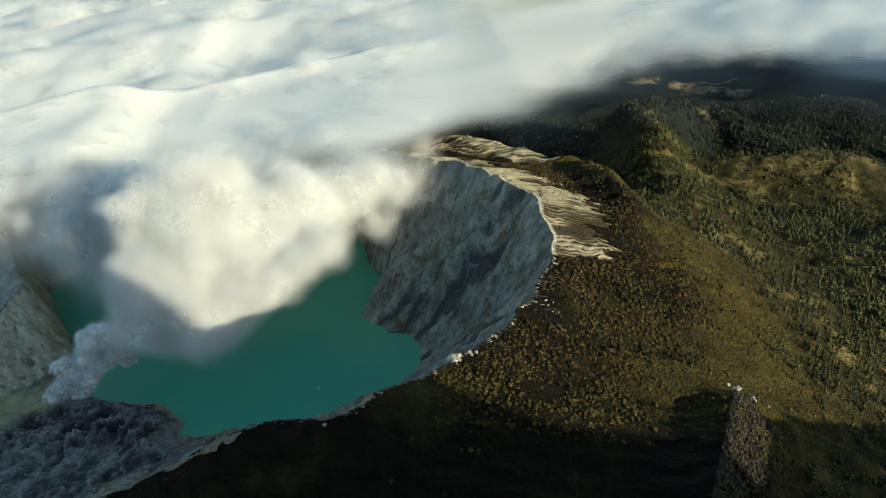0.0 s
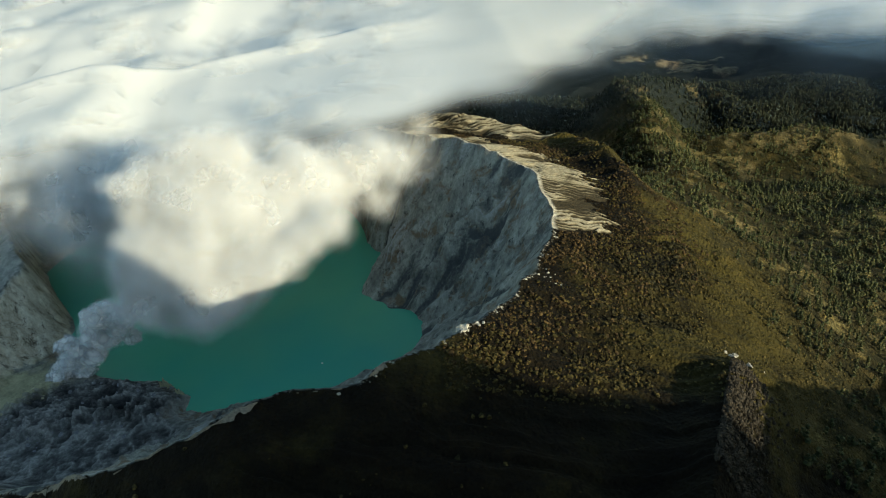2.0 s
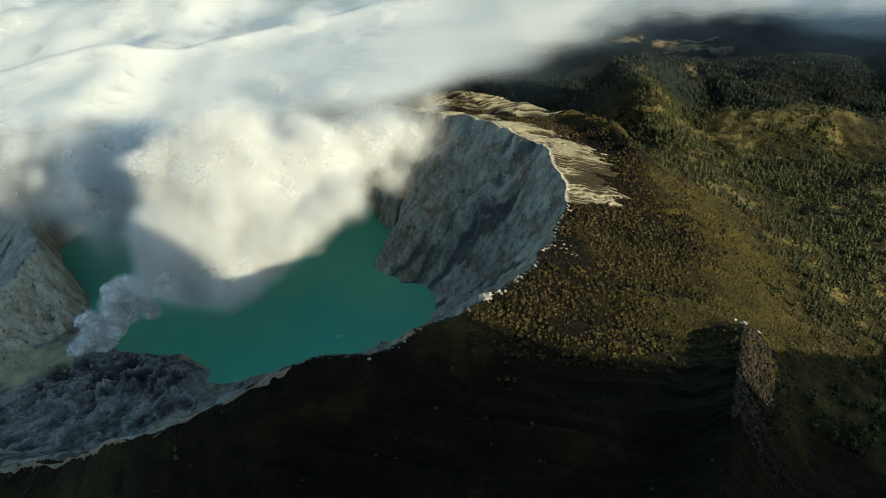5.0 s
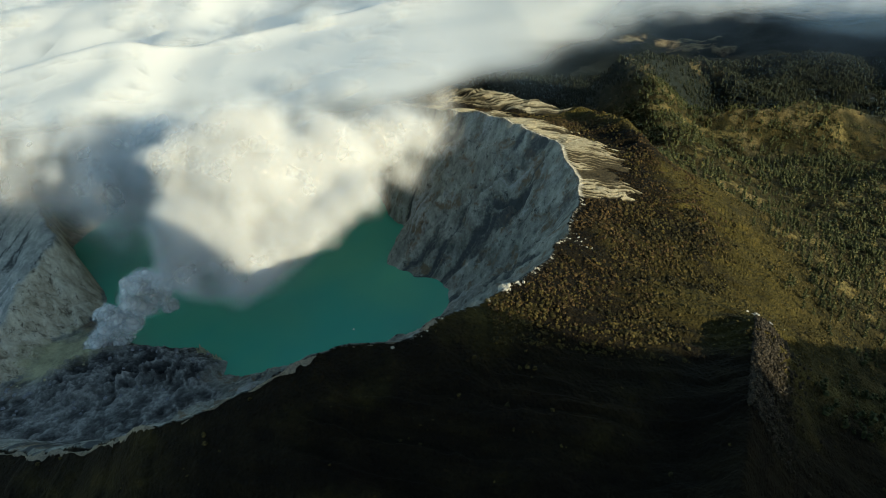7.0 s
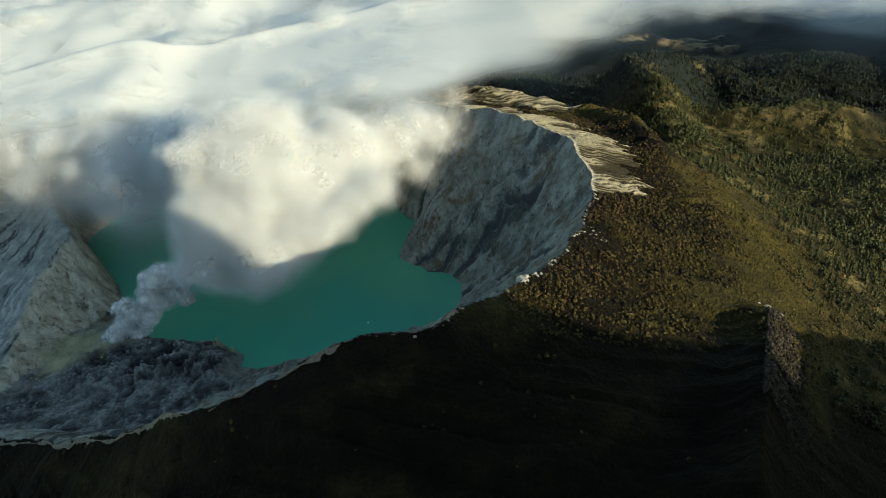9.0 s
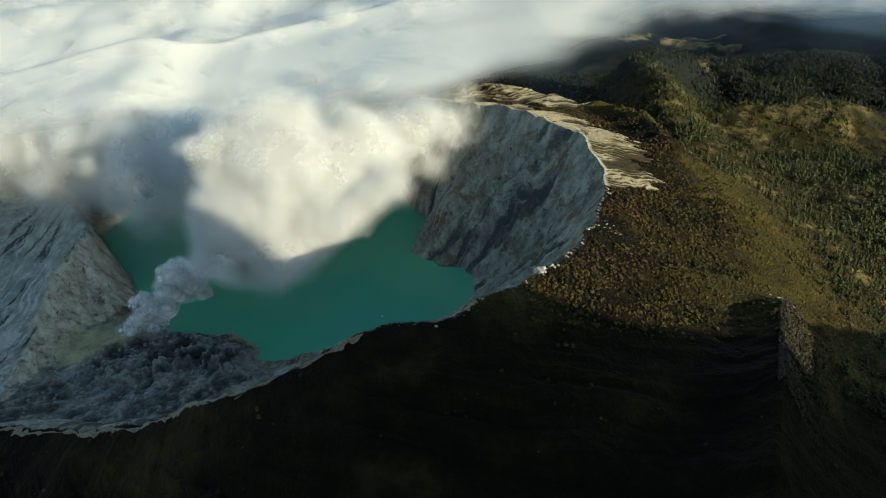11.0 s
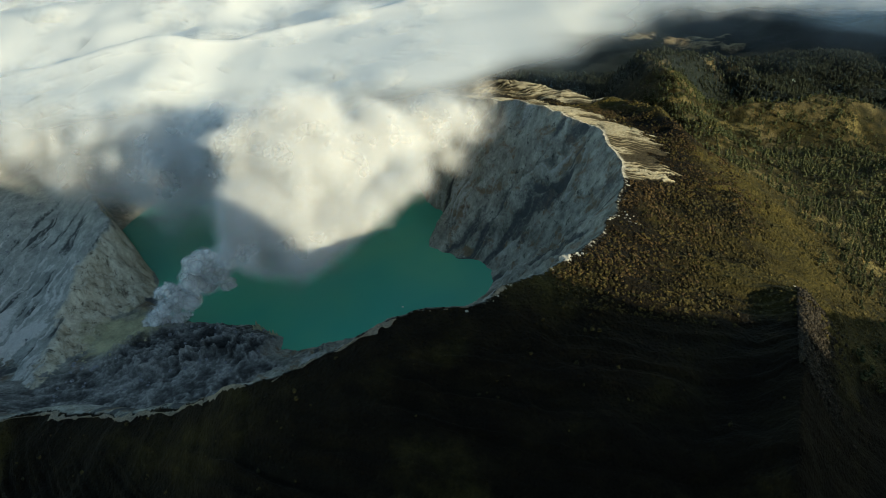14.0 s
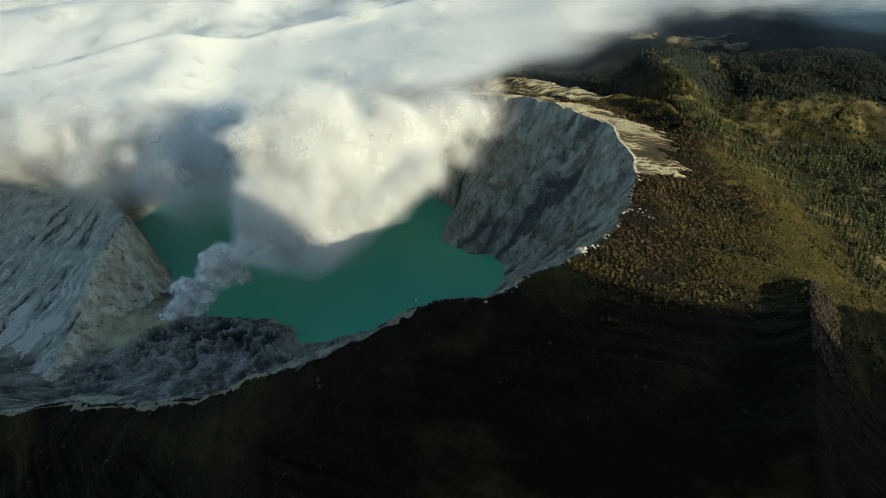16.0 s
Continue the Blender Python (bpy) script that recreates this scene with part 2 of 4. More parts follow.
def ramp(n, l, fac, stops):
    r = n.new("ShaderNodeValToRGB")
    while len(r.color_ramp.elements) < len(stops):
        r.color_ramp.elements.new(0.5)
    for e, (p, c) in zip(r.color_ramp.elements, stops):
        e.position, e.color = p, (*c, 1)
    l.new(fac, r.inputs[0])
    return r.outputs[0]


def mix(n, l, fac, a, b):
    m = n.new("ShaderNodeMix")
    m.data_type = "RGBA"
    for s, v in ((0, fac), (6, a), (7, b)):
        if isinstance(v, (int, float)):
            m.inputs[s].default_value = v
        elif isinstance(v, tuple):
            m.inputs[s].default_value = (*v, 1)
        else:
            l.new(v, m.inputs[s])
    return m.outputs[2]


def math_node(n, l, op, a, b=0.0, c=None):
    m = n.new("ShaderNodeMath")
    m.operation = op
    for k, v in enumerate((a, b) if c is None else (a, b, c)):
        if isinstance(v, (int, float)):
            m.inputs[k].default_value = v
        else:
            l.new(v, m.inputs[k])
    return m.outputs[0]


def soft(n, l, v, a, b):
    m = n.new("ShaderNodeMapRange")
    m.interpolation_type = "SMOOTHSTEP"
    l.new(v, m.inputs["Value"])
    m.inputs["From Min"].default_value, m.inputs["From Max"].default_value = a, b
    return m.outputs[0]


def attr(n, name):
    a = n.new("ShaderNodeAttribute")
    a.attribute_name = name
    return a.outputs["Fac"]


def bump(n, l, b, fac, strength, dist):
    k = n.new("ShaderNodeBump")
    k.inputs["Strength"].default_value, k.inputs["Distance"].default_value = strength, dist
    l.new(fac, k.inputs["Height"])
    l.new(k.outputs[0], b.inputs["Normal"])


def ground_material():
    m, n, l, b = material("volcano_ground")
    co = n.new("ShaderNodeTexCoord").outputs["Object"]
    big, mid, small = noise_node(n, l, 0.006, 5, 0.6, co), noise_node(n, l, 0.035, 6, 0.65, co), noise_node(n, l, 0.22, 6, 0.7, co)
    # streaks that run down the walls
    sc = n.new("ShaderNodeMapping")
    sc.inputs["Scale"].default_value = (1, 1, 0.18)
    l.new(co, sc.inputs["Vector"])
    streak = noise_node(n, l, 0.055, 7, 0.68, sc.outputs[0])
    wall = ramp(n, l, streak, [(0.30, (0.128, 0.133, 0.115)), (0.43, (0.230, 0.236, 0.208)), (0.56, (0.356, 0.362, 0.316)), (0.70, (0.50, 0.50, 0.45))])
    wall = mix(n, l, soft(n, l, math_node(n, l, 'ADD', mid, math_node(n, l, 'MULTIPLY', big, 0.3)), 0.66, 0.80), wall, (0.20, 0.155, 0.105))
    crack = noise_node(n, l, 0.10, 9, 0.78, sc.outputs[0])
    wall = mix(n, l, soft(n, l, crack, 0.46, 0.34), wall, (0.055, 0.060, 0.058))
    wall = mix(n, l, soft(n, l, crack, 0.60, 0.72), wall, (0.48, 0.48, 0.45))
    # Rill bottoms are darkened by relief, as painted shadow lines between pale ribs.
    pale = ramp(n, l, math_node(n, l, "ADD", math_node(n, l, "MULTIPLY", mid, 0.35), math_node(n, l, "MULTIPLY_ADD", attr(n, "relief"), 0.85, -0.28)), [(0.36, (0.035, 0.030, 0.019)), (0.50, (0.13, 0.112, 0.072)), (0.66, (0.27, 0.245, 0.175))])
    mass = ramp(n, l, streak, [(0.3, (0.20, 0.22, 0.21)), (0.5, (0.33, 0.35, 0.33)), (0.7, (0.50, 0.515, 0.48))])
    fine = noise_node(n, l, 0.75, 6, 0.72, co)
    # Relief paints shade into the hollows of lava and walls, and pales ashy tops.
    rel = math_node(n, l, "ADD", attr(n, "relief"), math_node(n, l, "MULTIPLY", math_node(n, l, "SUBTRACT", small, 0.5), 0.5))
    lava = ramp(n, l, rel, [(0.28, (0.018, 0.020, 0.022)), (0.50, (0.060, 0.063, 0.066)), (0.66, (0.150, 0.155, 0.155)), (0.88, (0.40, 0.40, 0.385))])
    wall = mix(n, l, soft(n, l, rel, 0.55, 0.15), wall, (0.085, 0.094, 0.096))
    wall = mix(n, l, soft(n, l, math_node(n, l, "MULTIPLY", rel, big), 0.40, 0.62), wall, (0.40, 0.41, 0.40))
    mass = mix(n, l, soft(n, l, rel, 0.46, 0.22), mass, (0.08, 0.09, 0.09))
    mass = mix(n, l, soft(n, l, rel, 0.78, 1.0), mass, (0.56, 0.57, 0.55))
    crag = ramp(n, l, streak, [(0.32, (0.246, 0.213, 0.151)), (0.44, (0.470, 0.426, 0.319)), (0.56, (0.627, 0.594, 0.470)), (0.70, (0.784, 0.762, 0.650))])
    crag = mix(n, l, soft(n, l, crack, 0.48, 0.36), crag, (0.13, 0.11, 0.08))
    mass = mix(n, l, attr(n, "cliff"), mass, crag)
    sul = ramp(n, l, mid, [(0.3, (0.26, 0.255, 0.17)), (0.6, (0.50, 0.49, 0.31))])
    # Near-black heath: the near slope's shade is put into this colour.
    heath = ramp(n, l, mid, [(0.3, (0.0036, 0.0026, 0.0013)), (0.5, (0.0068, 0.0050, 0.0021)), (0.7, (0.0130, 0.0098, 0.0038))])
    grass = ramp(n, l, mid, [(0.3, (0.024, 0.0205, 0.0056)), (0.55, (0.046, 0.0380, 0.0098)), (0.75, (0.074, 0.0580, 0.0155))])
    woods = ramp(n, l, mid, [(0.3, (0.0080, 0.0088, 0.0036)), (0.5, (0.0240, 0.0212, 0.0072)), (0.72, (0.0600, 0.0453, 0.0158))])
    glade = soft(n, l, math_node(n, l, "ADD", noise_node(n, l, 0.011, 4, 0.55, co), math_node(n, l, "MULTIPLY", math_node(n, l, "SUBTRACT", mid, 0.5), 0.25)), 0.55, 0.64)
    woods = mix(n, l, glade, woods, ramp(n, l, small, [(0.3, (0.055, 0.047, 0.018)), (0.6, (0.125, 0.102, 0.040))]))
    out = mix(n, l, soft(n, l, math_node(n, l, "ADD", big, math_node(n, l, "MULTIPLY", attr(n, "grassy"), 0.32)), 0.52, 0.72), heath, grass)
    # Gullies near black: growth plus painted shade, as the sun runs along them.
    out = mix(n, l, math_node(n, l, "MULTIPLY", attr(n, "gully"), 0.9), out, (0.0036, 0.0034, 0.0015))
    out = mix(n, l, math_node(n, l, "MULTIPLY", attr(n, "far"), attr(n, "lit_wood")), out, woods)
    # Far hills' ground is darkened here in place of cloud shade.
    out = mix(n, l, attr(n, "shaded_wood"), out, (0.012, 0.016, 0.014))
    out = mix(n, l, math_node(n, l, "MULTIPLY", attr(n, "scree"), 0.8), out, ramp(n, l, small, [(0.3, (0.050, 0.040, 0.017)), (0.65, (0.135, 0.108, 0.048))]))
    fields = ramp(n, l, noise_node(n, l, 0.012, 6, 0.6, co), [(0.40, (0.03, 0.03, 0.02)), (0.48, (0.20, 0.155, 0.09)), (0.62, (0.42, 0.34, 0.20))])
    out = mix(n, l, attr(n, "plain"), out, fields)
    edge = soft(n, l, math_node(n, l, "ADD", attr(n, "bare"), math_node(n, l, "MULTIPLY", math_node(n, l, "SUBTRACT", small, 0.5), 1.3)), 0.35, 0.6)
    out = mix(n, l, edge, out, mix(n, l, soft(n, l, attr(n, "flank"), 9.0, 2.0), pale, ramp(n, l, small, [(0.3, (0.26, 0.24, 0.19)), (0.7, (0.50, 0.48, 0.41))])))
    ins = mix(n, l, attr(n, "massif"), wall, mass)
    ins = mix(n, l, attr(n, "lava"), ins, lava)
    ins = mix(n, l, soft(n, l, math_node(n, l, "ADD", attr(n, "sulphur"), math_node(n, l, "MULTIPLY", math_node(n, l, "SUBTRACT", mid, 0.5), 0.8)), 0.35, 0.8), ins, sul)
    cell = n.new("ShaderNodeTexVoronoi")
    cell.feature = "SMOOTH_F1"
    cell.inputs["Scale"].default_value, cell.inputs["Smoothness"].default_value = 0.27, 0.35
    l.new(co, cell.inputs["Vector"])
    clump = math_node(n, l, "SUBTRACT", 1.0, cell.outputs["Distance"])
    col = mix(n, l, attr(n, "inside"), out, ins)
    tone = n.new("ShaderNodeHueSaturation")
    l.new(col, tone.inputs["Color"])
    gain = math_node(n, l, "SUBTRACT", 1.3, math_node(n, l, "MULTIPLY", attr(n, "inside"), 0.6))
    l.new(math_node(n, l, "ADD", 1.0, math_node(n, l, "MULTIPLY", math_node(n, l, "SUBTRACT", math_node(n, l, "ADD", fine, small), 1.0), gain)), tone.inputs["Value"])
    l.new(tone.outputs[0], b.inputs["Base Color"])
    b.inputs["Roughness"].default_value = 0.95
    b.inputs["Specular IOR Level"].default_value = 0.1
    plants = math_node(n, l, "MULTIPLY", clump, math_node(n, l, "SUBTRACT", 1.0, math_node(n, l, "MAXIMUM", attr(n, "inside"), edge)))
    rough = math_node(n, l, "ADD", small, math_node(n, l, "MULTIPLY", fine, 0.35))
    rough = math_node(n, l, "ADD", rough, math_node(n, l, "MULTIPLY", math_node(n, l, "MULTIPLY", math_node(n, l, "ADD", streak, crack), attr(n, "inside")), 1.6))
    bump(n, l, b, math_node(n, l, "ADD", rough, math_node(n, l, "MULTIPLY", plants, 0.9)), 1.0, 4.0)
    return m


def mesh_object(name, verts, faces, mat, smooth=True):
    me = bpy.data.meshes.new(name)
    verts, faces = np.asarray(verts, np.float32), np.asarray(faces, np.int32)
    me.vertices.add(len(verts))
    me.vertices.foreach_set("co", verts.ravel())
    k = faces.shape[1]
    me.loops.add(faces.size)
    me.loops.foreach_set("vertex_index", faces.ravel())
    me.polygons.add(len(faces))
    me.polygons.foreach_set("loop_start", np.arange(0, faces.size, k, dtype=np.int32))
    me.update(calc_edges=True)
    me.polygons.foreach_set("use_smooth", np.full(len(faces), smooth))
    me.materials.append(mat)
    return new(name, me)


def grid_faces(rows, cols, wrap=False):
    i = np.arange(rows - 1)[:, None]
    j = np.arange(cols if wrap else cols - 1)[None, :]
    k = (j + 1) % cols
    return np.stack([i * cols + j, i * cols + k, (i + 1) * cols + k, (i + 1) * cols + j], -1).reshape(-1, 4)


def put_attr(ob, name, values):
    a = ob.data.attributes.new(name, "FLOAT", "POINT")
    a.data.foreach_set("value", np.asarray(values, np.float32).ravel())


# lines of bare yellow scree on the far ridges; None parts one line from the next
SCREE = [(705, 2060), (675, 1800), (868, 1745), (1000, 1715), (1090, 1740), (1220, 1740), None, (880, 1660), (860, 1560), None, (520, 1130), (600, 1110), (650, 960), None, (951, 2215), (1010, 2200)]


# ---- ground: one sheet in rings round the crater ----
def build_ground():
    dens = np.interp(np.arange(0, 360, 0.25), [0, 34, 40, 62, 75, 95, 145, 165, 250, 262, 275, 320, 345, 350, 360], [2.0, 2.0, 1.3, 1.2, 0.7, 0.15, 0.25, 1.0, 1.0, 0.45, 0.6, 0.9, 1.2, 2.0, 2.0])
    cum = np.concatenate([[0], np.cumsum(dens)])
    th = np.interp(np.linspace(0, cum[-1], 1350, endpoint=False), cum, np.arange(0, 360.01, 0.25))
    th = np.radians((th + 180) % 360 - 180)
    rr, _ = rim_at(th)
    rs = shore_at(th)
    inner = np.concatenate([[0.0, 0.4, 0.8], np.linspace(0.9, 1.0, 5)[:-1]])
    tin = np.linspace(0, 1, 150)
    out = [0.0]
    gap = 1.9
    while out[-1] < 5400:
        out.append(out[-1] + gap)
        gap = max(1.9, min(0.011 * out[-1] + 1.2, 45))
    rad = np.vstack([inner[:, None] * rs, rs + tin[:, None] * (rr - rs), rr + np.array(out[1:])[:, None]])
    x, y = CX + rad * np.cos(th), CY + rad * np.sin(th)
    z, masks = height(x, y)
    z = np.where(rad < rs - 0.01, np.minimum(z, -2 - 0.2 * (rs - rad)), z)
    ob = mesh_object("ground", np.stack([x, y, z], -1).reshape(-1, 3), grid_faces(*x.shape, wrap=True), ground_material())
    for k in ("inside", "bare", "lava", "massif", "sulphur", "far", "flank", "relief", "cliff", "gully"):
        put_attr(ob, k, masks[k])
    # Woods colour is kept off the near slope, whose shade is dark heath.
    put_attr(ob, "lit_wood", step(520, 660, y + 0.35 * (x - 300)))
    q = np.full(x.shape, 1e6)
    for k in range(len(SCREE) - 1):
        if SCREE[k] and SCREE[k + 1]:
            q = np.minimum(q, seg(x, y, *SCREE[k], *SCREE[k + 1])[0])
    put_attr(ob, "scree", step(0.1, 0.7, (1 - step(8, 60, q + 26 * fbm(x / 45, y / 45, 4, 83))) * (0.5 + 0.9 * fbm(x / 26, y / 26, 4, 85) + 0.35 * fbm(x / 9, y / 9, 2, 86))))
    # Grass also stops at the shaded near slope, leaving it dark.
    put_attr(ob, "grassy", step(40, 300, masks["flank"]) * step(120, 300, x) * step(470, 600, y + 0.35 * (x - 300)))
    fields = 0 * x
    for fx, fy, wx, wy in ((1330, 4060, 110, 70), (1600, 3760, 150, 130), (1700, 3590, 70, 60), (1690, 3960, 160, 50), (1480, 3900, 60, 60)):
        fields = np.maximum(fields, 1 - ((x - fx) / wx) ** 2 - ((y - fy) / wy) ** 2 + 0.5 * fbm(x / 60, y / 60, 3, 84))
    put_attr(ob, "plain", step(0.0, 0.5, fields))
    # Beyond this line the ground takes the painted cloud shade.
    put_attr(ob, "shaded_wood", step(1990, 2250, y + 0.3 * x))
    return tagged(ob, "volcanic crater with grey ash walls, pale gullies and scrub-covered brown flanks", "ground", kind="structure")


ground = build_ground()


def build_lake():
    th = np.linspace(-math.pi, math.pi, 200, endpoint=False)
    r = (shore_at(th) + 25)[None, :] * np.linspace(0.0, 1, 12)[:, None]
    m, n, l, b = material("lake_water")
    co = n.new("ShaderNodeTexCoord").outputs["Object"]
    f = noise_node(n, l, 0.004, 3, 0.5, co)
    l.new(ramp(n, l, f, [(0.38, (0.032, 0.262, 0.196)), (0.62, (0.066, 0.295, 0.180))]), b.inputs["Base Color"])
    b.inputs["Roughness"].default_value = 0.35
    b.inputs["Specular IOR Level"].default_value = 0.3
    bump(n, l, b, noise_node(n, l, 0.3, 4, 0.6, co), 0.15, 0.5)
    ob = mesh_object("water", np.stack([CX + r * np.cos(th), CY + r * np.sin(th), 0 * r], -1).reshape(-1, 3), grid_faces(*r.shape, wrap=True), m)
    return tagged(ob, "opaque turquoise green acid crater lake, calm surface", "lake", kind="structure")


lake = build_lake()


# ---- clouds ----
def cloud_material(name, scale, cut, hue=(0.975, 0.975, 0.965), passing=0.28, tall=6.0, detail=6):
    """Layered vapour: each layer lets part of the light through, torn by noise."""
    m, n, l, b = material(name)
    n.remove(b)
    stack = n.new("ShaderNodeMapping")
    stack.inputs["Scale"].default_value = (1, 1, tall)
    l.new(n.new("ShaderNodeTexCoord").outputs["Object"], stack.inputs["Vector"])
    f = noise_node(n, l, scale, detail, 0.58, stack.outputs[0])
    a = math_node(n, l, "ADD", attr(n, "vapour"), math_node(n, l, "MULTIPLY", math_node(n, l, "SUBTRACT", f, 0.5), cut))
    alpha = math_node(n, l, "MULTIPLY", soft(n, l, a, 0.0, 1.0), attr(n, "veil"))
    dif, tra, clear = n.new("ShaderNodeBsdfDiffuse"), n.new("ShaderNodeBsdfTranslucent"), n.new("ShaderNodeBsdfTransparent")
    dif.inputs[0].default_value = tra.inputs[0].default_value = (*hue, 1)
    body, out = n.new("ShaderNodeMixShader"), n.new("ShaderNodeMixShader")
    body.inputs[0].default_value = passing
    l.new(dif.outputs[0], body.inputs[1])
    l.new(tra.outputs[0], body.inputs[2])
    l.new(alpha, out.inputs[0])
    l.new(clear.outputs[0], out.inputs[1])
    l.new(body.outputs[0], out.inputs[2])
    l.new(out.outputs[0], n["Material Output"].inputs[0])
    return m


def sheets(name, x, y, layers, mat, label):
    """One cloud of several layers: each a height field with its density and thickness."""
    pts, dens, thick, faces = [], [], [], []
    for k, (z, d, t) in enumerate(layers):
        faces.append(grid_faces(*x.shape) + k * x.size)
        pts.append(np.stack([x, y, z], -1).reshape(-1, 3))
        dens.append((d + 0 * x).ravel())
        thick.append((t + 0 * x).ravel())
    ob = mesh_object(name, np.vstack(pts), np.vstack(faces), mat)
    put_attr(ob, "vapour", np.concatenate(dens))
    put_attr(ob, "veil", np.concatenate(thick))
    return tagged(ob, label, "cloud", kind="stuff")


BANK_EDGE_X = [-1400, -830, -730, -590, -420, -330, -200, -60, 0, 42, 100, 150, 214, 300, 400, 500, 800, 1300, 1800, 3000]
BANK_EDGE_Y = [1190, 1160, 1115, 1045, 1000, 1005, 1030, 1010, 1000, 1010, 1040, 1060, 1090, 1130, 1210, 1400, 1900, 2300, 2450, 2600]

BANK_CREST_X = [-1400, -900, -640, -400, -250, 0, 200]
BANK_CREST_Y = [1370, 1440, 1480, 1520, 1560, 1640, 1700]


def bank_top(x, y):
    """Height of the cloud bank: it rises gently to a long crest, drops behind it and rises again."""
    crest = np.interp(x, BANK_CREST_X, BANK_CREST_Y)
    amp = np.interp(x, [-1400, -700, -350, -100, 150], [42, 40, 32, 12, 0])
    u = y - crest + 30 * fbm(x / 160, y / 400, 3, 94)
    form = np.where(u < 0, np.exp(u / 260), 1 - 1.9 * step(0, 110, u) + 1.5 * step(240, 800, u))
    low = np.interp(x, [250, 600, 1200, 2200], [0, 30, 100, 220])
    return 222 + 26 * step(-420, -580, x) + amp * form + 14 * fbm(x / 420, y / 340, 2, 93) - low


def bank_body(x, y):
    near = np.interp(x, BANK_EDGE_X, BANK_EDGE_Y)
    body = np.minimum((y - near) / (125 + 0.16 * (near - 780) + np.interp(x, [100, 400], [0, 130])), (4600 - y) / 100)
    gap = y - np.interp(x, BANK_CREST_X, BANK_CREST_Y) + 30 * fbm(x / 160, y / 400, 3, 94)
    rift = np.interp(x, [-1400, -500, -180], [1.0, 0.85, 0.0]) * step(-15, 70, gap) * (1 - step(90, 420, gap)) * (0.8 + 0.5 * fbm(x / 200, y / 120, 3, 97))
    return np.minimum(np.minimum(body, 1.2), (1300 + 0.25 * (y - 780) - x) / 600) - 0.95 * np.clip(rift, 0, 1)


def build_deck():
    """The bank of cloud that lies over the far side of the crater."""
    v = np.linspace(0, 1, 190)
    y = 880 + 900 * v + 2900 * v ** 3
    u = np.linspace(-1, 1, 240)
    x = (-350 + 0.22 * (y - 780))[:, None] + (720 + 1.0 * (y - 780))[:, None] * (u * (0.7 + 0.3 * u * u))[None, :]
    y = np.repeat(y[:, None], len(u), 1)
    body = bank_body(x, y) + 0.35 * fbm(x / 240, y / 240, 2, 91)
    top = bank_top(x, y)
    thin = np.interp(x, [100, 350, 800], [1.0, 0.66, 0.45])
    layers = [(top, np.clip(body, -1, 1.5), thin)]
    return sheets("cloud_bank", x, y, layers, cloud_material("cloud_vapour", 0.006, 0.5, (0.80, 0.80, 0.78), 0.24, tall=1.0, detail=2), "soft white and grey bank of cloud lying over the crater's far rim")


def bank_puffs(seed):
    """Billows along the front and over the top of the bank."""
    rng = np.random.default_rng(seed)
    out = []
    while len(out) < 300:
        y = 980 + 2300 * rng.uniform() ** 1.7
        x = rng.uniform(-1.0, 0.75) * (500 + 0.75 * (y - 780)) - 250 + 0.12 * (y - 780)
        body = float(bank_body(np.array([x]), np.array([y]))[0])
        if body < (0.75 if y > 1300 else -0.05) or x > 110:
            continue
        far = (y - 700) / 1000
        r = rng.uniform(26, 52) * (0.75 + 0.55 * far)
        out.append((x, y, float(bank_top(np.array([x]), np.array([y]))[0]) - 0.55 * r - 22 * max(0.0, 0.6 - body), r))
    for k in range(60):
        x = rng.uniform(-1350, -150)
        y = float(np.interp(x, BANK_CREST_X, BANK_CREST_Y)) + rng.uniform(-60, 10)
        r = rng.uniform(26, 44)
        out.append((x, y, float(bank_top(np.array([x]), np.array([y - 60]))[0]) - 0.5 * r, r))
    while len(out) < 480:
        x = rng.uniform(-1000, 15)
        if -475 < x < -385:
            continue
        west = x < -475
        y = float(np.interp(x, BANK_EDGE_X, BANK_EDGE_Y)) + rng.uniform(45 if west else -70, 130 if west else 60)
        out.append((x, y, rng.uniform(212, 242) if west else rng.uniform(145, 222), rng.uniform(30, 52)))
    return out


def mist_puffs(seed):
    """Drifts of mist over the shaded end of the lake."""
    rng = np.random.default_rng(seed)
    out = []
    for k in range(120):
        x = rng.uniform(-1150, -330)
        y = np.interp(x, [-1150, -800, -690, -560, -330], [1320, 1250, 1150, 1060, 960]) + rng.uniform(0, 90)
        out.append((x, y, rng.uniform(90, 225), rng.uniform(38, 62)))
    return out


# rising steam: x, y, z, radius
PLUME = [(-552, 849, 3, 7), (-541, 847, 8, 9), (-519, 844, 20, 12), (-514, 847, 6, 10), (-507, 841, 34, 10), (-488, 839, 43, 14), (-494, 834, 72, 8), (-479, 832, 76, 10), (-467, 834, 66, 14), (-455, 835, 55, 16), (-435, 826, 94, 14), (-426, 819, 121, 12),
         (-408, 817, 124, 15), (-396, 819, 115, 14), (-419, 828, 83, 16), (-392, 823, 97, 13), (-374, 817, 117, 12), (-356, 812, 142, 13), (-485, 844, 14, 10), (-496, 847, 6, 8), (-388, 828, 74, 10), (-398, 814, 136, 9), (-467, 841, 23, 7)]
